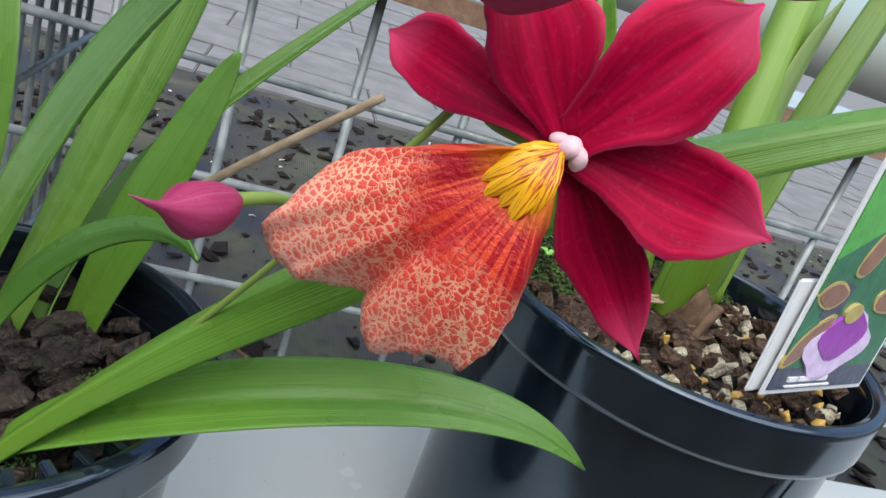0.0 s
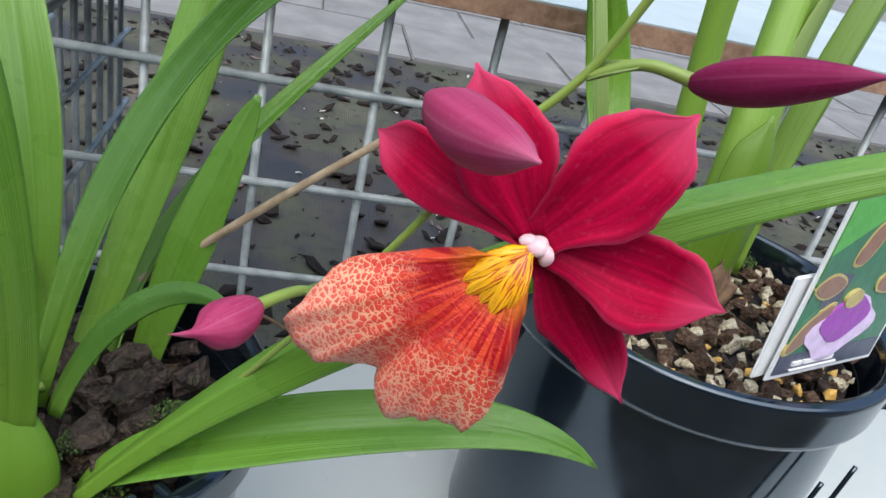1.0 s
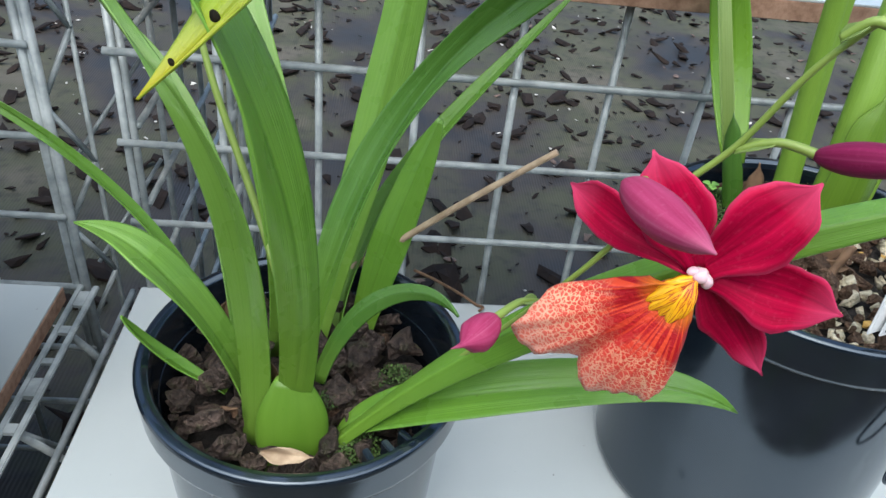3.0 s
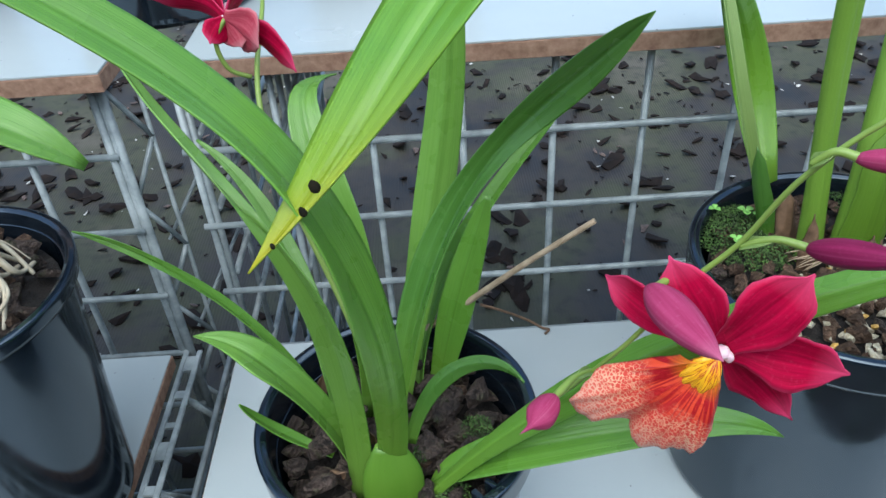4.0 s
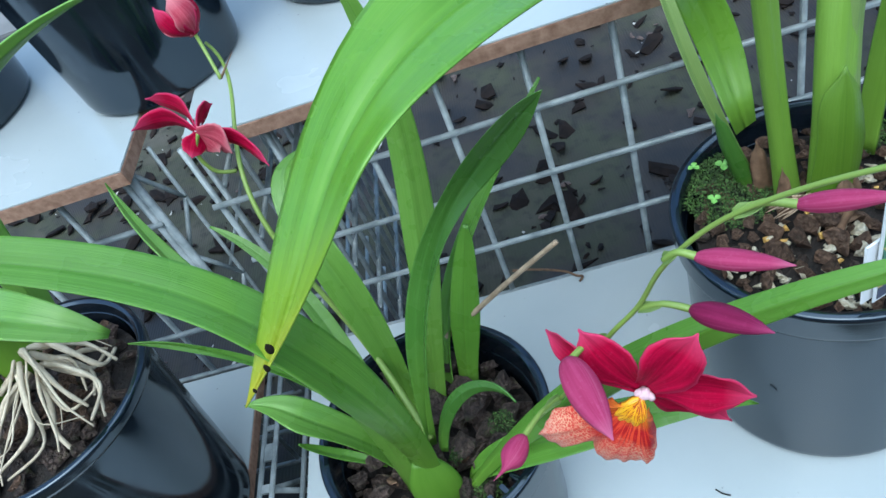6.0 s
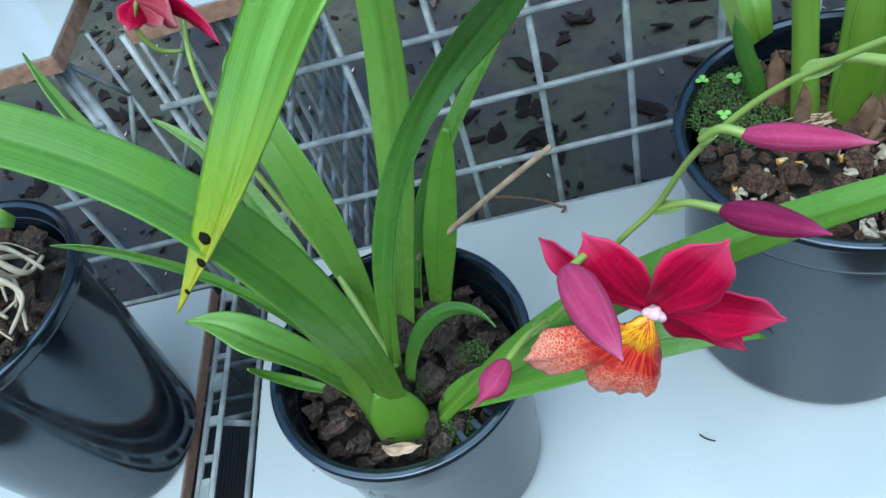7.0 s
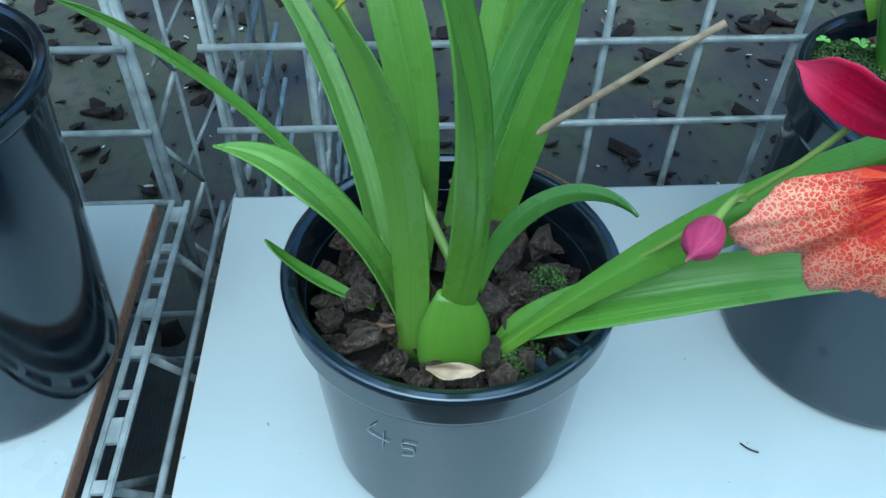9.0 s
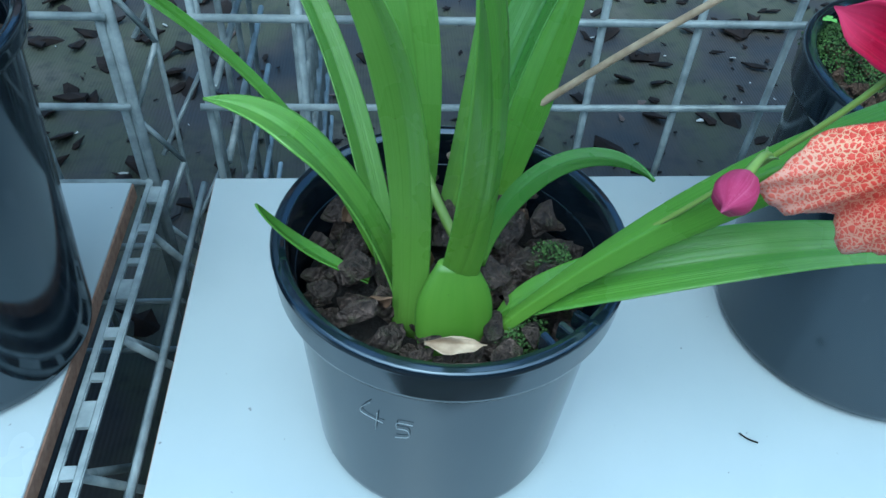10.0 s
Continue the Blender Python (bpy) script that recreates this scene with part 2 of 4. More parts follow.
def board_material():
    m, nt, b = mat("white_melamine")
    vec = coords(nt, "Object")
    n = noise_tex(nt, vec, 9.0, 4.0)
    col = ramp(nt, n, [(0.3, (0.385, 0.430, 0.438)), (0.7, (0.43, 0.472, 0.480))])
    dirt = noise_tex(nt, vec, 260.0, 2.0)
    col = mix(nt, ramp(nt, dirt, [(0.735, grey(0)), (0.78, grey(0.6))]), col, (0.10, 0.09, 0.08))
    nt.links.new(col, b.inputs["Base Color"])
    nt.links.new(ramp(nt, n, [(0.3, grey(0.16)), (0.7, grey(0.30))]), b.inputs["Roughness"])
    bump(nt, b, noise_tex(nt, vec, 25.0, 2.0), 0.05, 0.002)
    return m


BOARD = board_material()


def mat_ground():
    m, nt, b = mat("weed_mat")
    vec = coords(nt, "Object")
    weave = nt.nodes.new("ShaderNodeTexWave")
    weave.inputs["Scale"].default_value, weave.inputs["Distortion"].default_value = 90.0, 1.5
    nt.links.new(vec, weave.inputs["Vector"])
    n = noise_tex(nt, vec, 5.5, 6.0)
    f = noise_tex(nt, vec, 60.0, 5.0)
    col = ramp(nt, n, [(0.34, (0.010, 0.0075, 0.0055)), (0.45, (0.030, 0.0235, 0.0175)), (0.55, (0.043, 0.046, 0.024)), (0.68, (0.075, 0.068, 0.052))])
    col = mix(nt, ramp(nt, f, [(0.5, grey(0)), (0.72, grey(0.7))]), col, (0.010, 0.009, 0.008))
    nt.links.new(col, b.inputs["Base Color"])
    nt.links.new(ramp(nt, n, [(0.35, grey(0.45)), (0.6, grey(0.85))]), b.inputs["Roughness"])
    bump(nt, b, weave.outputs[0], 0.3, 0.001)
    return m


WEED_MAT = mat_ground()
WORLD = {}


# ---- building helpers ----
def thing(name, at, label, category, group=""):
    ob = new(name)
    ob.location = at
    ob.empty_display_size = 0.01
    WORLD[ob] = Matrix.Translation(at)
    return tagged(ob, label, category, group)


def mesh_of(name, bm, material, smooth=True):
    me = bpy.data.meshes.new(name)
    bm.normal_update()
    bm.to_mesh(me)
    bm.free()
    me.materials.append(material)
    if smooth:
        for p in me.polygons:
            p.use_smooth = True
    return me


def put(name, me, parent, m=None, label=""):
    ob = new(name, me)
    m = m or Matrix.Identity(4)
    if parent is not None:
        ob.parent = parent
        ob.matrix_parent_inverse = WORLD[parent].inverted()
    ob.matrix_basis = m
    WORLD[ob] = m
    return tagged(ob, label)


def part(name, bm, material, parent, label="", smooth=True):
    return put(name, mesh_of(name, bm, material, smooth), parent, None, label)


def box(bm, lo, hi, bevel=0.0):
    r = bmesh.ops.create_cube(bm, size=1.0)
    for v in r["verts"]:
        v.co = Vector([lo[i] + (v.co[i] + 0.5) * (hi[i] - lo[i]) for i in range(3)])
    if bevel:
        es = list({e for v in r["verts"] for e in v.link_edges})
        bmesh.ops.bevel(bm, geom=es, offset=bevel, segments=2, affect="EDGES")


def bezier(ctrl, s):
    p = [Vector(c) for c in ctrl]
    while len(p) > 1:
        p = [a.lerp(b, s) for a, b in zip(p[:-1], p[1:])]
    return p[0]


def spline(pts, s):
    """Catmull-Rom through the points."""
    n = len(pts) - 1
    x = min(max(s, 0.0), 1.0) * n
    i = min(int(x), n - 1)
    f = x - i
    p = [Vector(pts[min(max(i + k, 0), n)]) for k in (-1, 0, 1, 2)]
    return 0.5 * (2 * p[1] + (p[2] - p[0]) * f + (2 * p[0] - 5 * p[1] + 4 * p[2] - p[3]) * f * f + (3 * p[1] - p[0] - 3 * p[2] + p[3]) * f ** 3)


def tube(bm, curve, radius, rings=14, sides=8):
    """A round tube along curve(s); radius(s)."""
    prev, up = None, Vector((0.31, 0.2, 0.93))
    first = None
    for i in range(rings + 1):
        s = i / rings
        c = curve(s)
        t = (curve(min(1, s + 0.01)) - curve(max(0, s - 0.01))).normalized()
        x = up.cross(t).normalized()
        y = t.cross(x)
        up = y if abs(up.dot(t)) > 0.9 else up
        ring = [bm.verts.new(c + radius(s) * (math.cos(a) * x + math.sin(a) * y)) for a in [2 * math.pi * k / sides for k in range(sides)]]
        if prev:
            for k in range(sides):
                bm.faces.new((prev[k], prev[(k + 1) % sides], ring[(k + 1) % sides], ring[k]))
        else:
            first = ring
        prev = ring
    bm.faces.new(list(reversed(first)))
    bm.faces.new(prev)
    return bm


def sheet(bm, rows, thick):
    """A thin closed sheet from a grid of (place, normal, u, v)."""
    uvl = bm.loops.layers.uv.verify()
    top = [[bm.verts.new(p + n * thick / 2) for p, n, u, v in r] for r in rows]
    low = [[bm.verts.new(p - n * thick / 2) for p, n, u, v in r] for r in rows]
    uvs = {}
    for r, a, b in zip(rows, top, low):
        for (p, n, u, v), x, y in zip(r, a, b):
            uvs[x] = uvs[y] = (u, v)

    def face(*vs):
        f = bm.faces.new(vs)
        for l in f.loops:
            l[uvl].uv = uvs[l.vert]
    n, m = len(rows), len(rows[0])
    for i in range(n - 1):
        for j in range(m - 1):
            face(top[i][j], top[i][j + 1], top[i + 1][j + 1], top[i + 1][j])
            face(low[i][j], low[i + 1][j], low[i + 1][j + 1], low[i][j + 1])
        face(top[i][0], top[i + 1][0], low[i + 1][0], low[i][0])
        face(top[i][-1], low[i][-1], low[i + 1][-1], top[i + 1][-1])
    for j in range(m - 1):
        face(top[0][j], low[0][j], low[0][j + 1], top[0][j + 1])
        face(top[-1][j], top[-1][j + 1], low[-1][j + 1], low[-1][j])
    return bm


def smooth_step(x):
    x = min(max(x, 0.0), 1.0)
    return x * x * (3 - 2 * x)


def leaf(ctrl, width, base=0.45, fold=0.22, twist=(0, 0), peak=0.4, point=2.2, across=None, thick=0.0007, wave=0.05, seed=0, tip=0.62):
    """A strap leaf along a Bezier curve, folded a little along its midrib."""
    bm = bmesh.new()
    a, b = Vector(ctrl[0]), Vector(ctrl[-1])
    out = Vector((b.x - a.x, b.y - a.y, 0))
    w0 = Vector(across) if across else Vector((0, 0, 1)).cross(out).normalized()
    rows = []
    n, m = 30, 18
    for i in range(n + 1):
        s = i / n
        c = bezier(ctrl, s)
        t = (bezier(ctrl, min(1, s + 0.01)) - bezier(ctrl, max(0, s - 0.01))).normalized()
        w = (w0 - t * w0.dot(t)).normalized()
        w = Matrix.Rotation(radians(twist[0] + (twist[1] - twist[0]) * s), 3, t) @ w
        nn = t.cross(w)
        half = width / 2 * (base + (1 - base) * smooth_step(s / peak)) * max(0.03, (1 - s ** point)) ** tip
        f = fold * (2.4 - 1.3 * s)
        row = []
        for j in range(m + 1):
            u = j / m * 2 - 1
            lift = f * abs(u) ** 1.25 * half - f * 0.5 * half
            ruff = wave * half * math.sin(9 * s + 3.1 * seed + (1.3 if u > 0 else 0)) * abs(u) ** 2
            lift += 0.022 * half * math.cos(u * 11 + seed) * (1 - abs(u)) - 0.06 * half * math.exp(-(u * 7) ** 2)
            row.append((c + w * u * half + nn * (lift + ruff), nn, (u + 1) / 2, s))
        rows.append(row)
    return sheet(bm, rows, thick)


def blade(ea, eb, fold=0.2, base=1.0, foot=None, wave=0.04, seed=0, thick=0.0007, crease=0.07):
    """A strap leaf between two edge curves that meet in its tip; base: how far it narrows at its foot."""
    bm = bmesh.new()
    a, b = bezier(ea, 0.5), bezier(eb, 0.5)
    t = bezier(ea, 0.52) + bezier(eb, 0.52) - a - b
    side = 1 if t.cross(a - b).z > 0 else -1
    rows, w = [], None
    n, m = 40, 18
    for i in range(n + 1):
        s = i / n
        a, b = bezier(ea, s), bezier(eb, s)
        c = (a + b) / 2
        t = (bezier(ea, min(1, s + 0.01)) + bezier(eb, min(1, s + 0.01)) - bezier(ea, max(0, s - 0.01)) - bezier(eb, max(0, s - 0.01))).normalized()
        half = max(0.0002, (a - b).length / 2 * (base + (1 - base) * smooth_step(s / 0.22)))
        if w is None or half > 0.0008:
            w = (a - b).normalized()
        nn = t.cross(w).normalized() * side
        f = fold * (1.9 - 1.1 * s)
        if foot is not None:
            f = foot + (f - foot) * smooth_step(s / 0.35)
        row = []
        for j in range(m + 1):
            u = j / m * 2 - 1
            lift = f * (abs(u) ** 1.25 - 0.5) * half
            lift += wave * half * math.sin(9 * s + 3.1 * seed + (1.3 if u > 0 else 0)) * abs(u) ** 2
            lift += 0.02 * half * math.cos(u * 11 + seed) * (1 - abs(u)) - crease * half * math.exp(-(u * 7) ** 2)
            row.append((c + w * u * half + nn * lift, nn * side, (u + 1) / 2, s))
        rows.append(row)
    return sheet(bm, rows, thick)


def lathe(bm, profile, at, sides=72, hold=0.0005):
    """A turned body; loops close to each corner keep its straight walls true."""
    full = []
    for (r0, z0), (r1, z1) in zip(profile[:-1], profile[1:]):
        full.append((r0, z0))
        ln = math.hypot(r1 - r0, z1 - z0)
        if ln > hold * 4:
            for k in (hold / ln, 0.34, 0.67, 1 - hold / ln):
                full.append((r0 + (r1 - r0) * k, z0 + (z1 - z0) * k))
    full.append(profile[-1])
    profile = full
    prev = None
    for r, z in profile:
        if r < 1e-5:
            ring = [bm.verts.new((at[0], at[1], at[2] + z))]
        else:
            ring = [bm.verts.new((at[0] + r * math.cos(a), at[1] + r * math.sin(a), at[2] + z)) for a in [2 * math.pi * k / sides for k in range(sides)]]
        if prev:
            for k in range(sides):
                q = [prev[k % len(prev)], prev[(k + 1) % len(prev)], ring[(k + 1) % len(ring)], ring[k % len(ring)]]
                q = list(dict.fromkeys(q))
                if len(q) > 2:
                    bm.faces.new(q)
        prev = ring
    return bm


# ---- large structure ----
GROUND = -0.18


def ground():
    bm = bmesh.new()
    bmesh.ops.create_grid(bm, x_segments=40, y_segments=40, size=60)
    for v in bm.verts:
        v.co.z = GROUND - 0.012
    ob = put("ground", mesh_of("ground", bm, CONCRETE), None)
    tagged(ob, "pale concrete ground reaching into the distance", "ground", "", "structure")
    bm = bmesh.new()
    box(bm, (-3.0, -1.5, GROUND - 0.010), (3.0, 1.68, GROUND))
    ob = put("weed_mat", mesh_of("weed_mat", bm, WEED_MAT, False), None)
    tagged(ob, "dark woven weed mat with damp stains on the ground", "ground cover", "", "structure")


ground()


def pavers():
    """Pale slabs beyond the dark mat."""
    top = thing("paving", (0, 2.2, GROUND), "pale grey concrete paving slabs laid in rows", "paving")
    top["kind"] = "structure"
    bm = bmesh.new()
    box(bm, (-0.1935, -0.1485, -0.02), (0.1935, 0.1485, 0.0), 0.003)
    me = mesh_of("slab", bm, CONCRETE, False)
    for j in range(9):
        for i in range(-5, 13):
            x, y = i * 0.39 + (0.19 if j % 2 else 0), 1.84 + j * 0.30
            put("slab", me, top, pose(x, y, GROUND + 0.004 + 0.002 * math.sin(i * 7.1 + j * 3.3)))


pavers()


def shade_wall():
    """A plain wall added out of view behind the viewer, to darken the pots' reflections."""
    bm = bmesh.new()
    box(bm, (-5.0, -1.95, GROUND - 0.012), (5.0, -1.80, 1.30))
    ob = put("unseen_wall", mesh_of("unseen_wall", bm, WALL, False), None)
    tagged(ob, "plain grey green wall added out of view to darken reflections", "wall", "", "structure")


shade_wall()


def board(name, lo, hi, label):
    """White faced particle board with raw edges."""
    ob = thing(name, ((lo[0] + hi[0]) / 2, (lo[1] + hi[1]) / 2, lo[2]), label, "bench board", "bench boards")
    bm = bmesh.new()
    box(bm, (lo[0], lo[1], lo[2]), (hi[0], hi[1], hi[2] - 0.0012), 0.0003)
    part("core", bm, EDGE, ob, "brown raw particle board edge", False)
    bm = bmesh.new()
    box(bm, (lo[0] + 0.0006, lo[1] + 0.0006, hi[2] - 0.0012), (hi[0] - 0.0006, hi[1] - 0.0006, hi[2]), 0.0003)
    part("facing", bm, BOARD, ob, "white glossy melamine facing", False)
    return ob


board("bench_board", (-0.2085, 0.125, -0.011), (0.75, 0.380, 0.0), "white melamine bench board with specks of dirt")
board("bench_board", (-1.0, 0.125, -0.011), (-0.2525, 0.377, 0.0), "white melamine bench board with a brown edge")
board("bench_board", (-0.196, 0.374, 0.194), (0.9, 0.615, 0.2045), "raised white bench board on the upper tier")
board("bench_board", (-1.0, 0.366, 0.194), (-0.232, 0.612, 0.2045), "raised white bench board with a chipped brown corner")


def wire(parent, a, b, r=0.0021, name="wire"):
    a, b = Vector(a), Vector(b)
    bm = bmesh.new()
    tube(bm, lambda s: a.lerp(b, s), lambda s: r, 1, 8)
    return part(name, bm, WIRE, parent)


PITCH = 0.0513


def mesh_panel(x0, count, y, z0, z1, label, extra=0.0):
    top = thing("wire_mesh_panel", (x0, y, z0), label, "wire mesh", "wire mesh panels")
    x1 = x0 + PITCH * count + extra
    for i in range(count + 1):
        x = x0 + i * PITCH
        wire(top, (x, y + 0.0022, z0), (x, y + 0.0022, z1))
    z = 0.0435 - PITCH * 4
    while z < z1 + 0.001:
        if z >= z0 - 0.001:
            wire(top, (x0 - 0.004, y, z), (x1, y, z))
        z += PITCH
    return top


mesh_panel(-0.2055, 17, 0.386, GROUND + 0.018, 0.1925, "galvanised welded wire mesh panel standing under the upper board")
mesh_panel(-0.2455 - PITCH * 12, 12, 0.386, GROUND + 0.018, 0.1925, "galvanised welded wire mesh panel beside the gap")


def side_panel(x, y0, y1, z0, z1, label, step=PITCH):
    top = thing("wire_mesh_panel", (x, y0, z0), label, "wire mesh", "wire mesh panels")
    y = y0
    while y < y1 + 0.001:
        wire(top, (x, y, z0), (x, y, z1))
        y += step
    z = 0.0435 - PITCH * 4
    while z < z1 + 0.001:
        if z >= z0 - 0.001:
            wire(top, (x + 0.0022, y0, z), (x + 0.0022, y1, z))
        z += PITCH
    return top


side_panel(-0.158, 0.405, 0.60, GROUND + 0.018, 0.19, "wire mesh end panel running back under the upper board", 0.026)
side_panel(-0.207, 0.405, 0.60, GROUND + 0.018, 0.19, "wire mesh end panel beside the gap in the bench")


def truss():
    """Zigzag wire truss that carries the boards along the gap."""
    top = thing("wire_truss", (-0.236, 0.2, -0.02), "galvanised zigzag wire truss between the bench boards", "wire truss")
    for x0, x1 in ((-0.2475, -0.2440), (-0.2385, -0.2350)):
        bm = bmesh.new()
        box(bm, (x0, -0.15, -0.0075), (x1, 0.385, -0.0050), 0.0006)
        part("slotted_rail", bm, WIRE, top, "flat galvanised rail", False)
    wire(top, (-0.2180, -0.10, -0.014), (-0.2180, 0.392, -0.014), 0.0020, "rail")
    wire(top, (-0.2402, -0.10, -0.075), (-0.2402, 0.392, -0.075), 0.0020, "rail")
    y, k = -0.09, 0
    while y < 0.37:
        ln = (0.006, 0.013, 0.004)[k % 3]
        bm = bmesh.new()
        box(bm, (-0.2440, y, -0.0073), (-0.2385, y + ln, -0.0052))
        part("weld_plate", bm, WIRE, top, "", False)
        if k % 3 == 0:
            wire(top, (-0.2402, y + 0.003, -0.008), (-0.2402, y + 0.045, -0.075))
            wire(top, (-0.2402, y + 0.003, -0.008), (-0.2180, y + 0.040, -0.10))
        y += 0.024
        k += 1
    for x in (-0.2495, -0.2440):
        wire(top, (x, 0.388, GROUND), (x, 0.388, 0.193), 0.0025, "post")
    for k in range(4):
        z = -0.118 + k * 0.077
        wire(top, (-0.2455, 0.388, z), (-0.2290, 0.400, z + 0.038), 0.0016, "brace")
        wire(top, (-0.2290, 0.400, z + 0.038), (-0.2455, 0.388, z + 0.077), 0.0016, "brace")
    for k in range(3):
        z = -0.085 + k * 0.077
        wire(top, (-0.2440, 0.392 + 0.02, z), (-0.2150, 0.47, z + 0.045), 0.0014, "brace")
    wire(top, (-0.2290, 0.400, GROUND), (-0.2290, 0.400, 0.193), 0.0014, "post")
    return top


truss()


# ---- pots ----
def pot(at, r_top, r_low, height, label, band=0.016, group="pots"):
    top = thing("plant_pot", at, label, "plant pot", group)
    t = 0.0022
    bm = bmesh.new()
    rb = r_top - 0.0052
    lathe(bm, [(0, 0.002), (r_low - 0.006, 0.002), (r_low - 0.003, 0), (r_low, 0.003), (r_low + 0.0006, 0.006), (rb, height - band + 0.002),
               (rb - t, height - band + 0.002), (r_low - t, 0.008), (0, 0.006)], at)
    part("body", bm, PLASTIC, top)
    bm = bmesh.new()
    lathe(bm, [(rb - 0.0022, height - band), (rb + 0.0012, height - band - 0.0003), (r_top - 0.0012, height - band + 0.0008), (r_top - 0.0007, height - band + 0.0025), (r_top - 0.0002, height - 0.0030),
               (r_top, height - 0.0012), (r_top - 0.0008, height), (r_top - 0.0030, height + 0.0002), (r_top - 0.0050, height - 0.0008), (r_top - 0.0058, height - 0.0035), (rb - 0.0022, height - band)], at)
    part("rim", bm, PLASTIC, top, "thick rolled black rim")
    return top


main_pot = pot((-0.092, 0.2235, 0.0), 0.0602, 0.0495, 0.1045, "black plastic nursery pot with a faint handwritten number")
right_pot = pot((0.117, 0.270, 0.0), 0.0715, 0.0655, 0.136, "wide black plastic pot with moss and perlite compost", 0.018)
left_pot = pot((-0.2975, 0.268, 0.0), 0.0665, 0.0495, 0.152, "tall glossy black plastic pot full of bare roots", 0.009)
upper_pot = pot((-0.224, 0.472, 0.2045), 0.0720, 0.0540, 0.185, "glossy black pot straddling two raised boards", 0.018)
pot((-0.402, 0.492, 0.2045), 0.0800, 0.0660, 0.170, "black plastic pot on the raised board", 0.018)
pot((-0.088, 0.530, 0.2045), 0.0680, 0.0575, 0.150, "black plastic pot standing back on the raised board", 0.018)


def pot_details():
    c = Vector((-0.092, 0.2235, 0))
    for k, a in enumerate((-62, -54, -46, -38)):
        bm = bmesh.new()
        box(bm, (0.0505, -0.0012, 0.0975), (0.0560, 0.0012, 0.1040), 0.0004)
        bm.transform(Matrix.Translation(c) @ Matrix.Rotation(radians(a), 4, "Z"))
        part("rib", bm, PLASTIC, main_pot, "", False)

    def on_wall(a, z):
        f = z / 0.0785
        r = 0.0501 + (0.0550 - 0.0501) * f + 0.00002
        return c + Vector((r * math.cos(a), r * math.sin(a), z))
    a0 = radians(-121)
    strokes = [[(0, 10), (-3.2, 3.5), (3.5, 2.6)], [(2.0, 6.5), (1.0, -2.5)], [(11.5, 5.5), (7.5, 5.0), (7.2, 2.0)], [(7.2, 2.0), (10.0, 2.4), (10.4, -0.8), (6.8, -2.4)]]
    for st in strokes:
        pts = [on_wall(a0 + x * 0.0012 / 0.051, 0.0605 + y * 0.0013) for x, y in st]
        bm = bmesh.new()
        tube(bm, lambda s: spline(pts, s), lambda s: 0.00017, 12, 5)
        part("handwritten_stroke", bm, MARK, main_pot, "thin grey marker stroke of a number 45")


pot_details()


def compost(pot_at, r, z, label, name="compost"):
    top = thing(name, (pot_at[0], pot_at[1], z), label, "potting mix")
    bm = bmesh.new()
    lathe(bm, [(0, 0.0), (r * 0.4, 0.001), (r * 0.8, 0.0), (r, -0.002), (r, -0.012), (0, -0.012)], (pot_at[0], pot_at[1], z), 40)
    for v in bm.verts:
        if v.co.z > z - 0.004:
            v.co.z += 0.003 * noise.noise(v.co * 90)
    part("bed", bm, SOIL, top)
    return top


def chunk(seed, flat=0.75, rough=0.16):
    """An angular broken lump: a hull round a few points, split and roughened."""
    rnd = random.Random(seed)
    bm = bmesh.new()
    for _ in range(11):
        d = Vector((rnd.uniform(-1, 1), rnd.uniform(-1, 1), rnd.uniform(-1, 1)))
        d = d / max(abs(d.x), abs(d.y), abs(d.z), 0.6) * rnd.uniform(0.75, 1.0)
        bm.verts.new(d)
    r = bmesh.ops.convex_hull(bm, input=bm.verts)
    bmesh.ops.delete(bm, geom=[v for v in bm.verts if not v.link_faces], context="VERTS")
    bmesh.ops.dissolve_limit(bm, angle_limit=radians(14), verts=bm.verts, edges=bm.edges)
    bmesh.ops.bevel(bm, geom=bm.edges[:], offset=0.07, segments=1, affect="EDGES", clamp_overlap=True)
    bmesh.ops.triangulate(bm, faces=bm.faces)
    if rough == 0.5:
        bmesh.ops.subdivide_edges(bm, edges=[e for e in bm.edges if e.calc_length() > 0.45], cuts=1)
        bmesh.ops.triangulate(bm, faces=bm.faces)
    for v in bm.verts:
        v.co *= 1 + rough * 0.22 * noise.noise(v.co * 5.3 + Vector((0, seed * 2.3, 0)))
        v.co *= 1 + rough * 0.4 * noise.noise(v.co * 2.1 + Vector((seed * 1.7, 0, 0)))
        v.co = Vector((v.co.x * 1.15, v.co.y * 0.85, v.co.z * flat))
    return bm


CHIPS = [mesh_of("bark_chip", chunk(s, 0.6 + 0.07 * (s % 5), 0.5), BARK, False) for s in range(10)]
CHIPS_RED = [mesh_of("red_bark_chip", chunk(s + 20, 0.6), BARK_RED, False) for s in range(4)]
STONES = [mesh_of("perlite_grain", chunk(s + 40, 0.85, 0.6), PERLITE) for s in range(4)]
PRILLS = [mesh_of("fertiliser_prill", chunk(60, 0.95, 0.2), PRILL)]


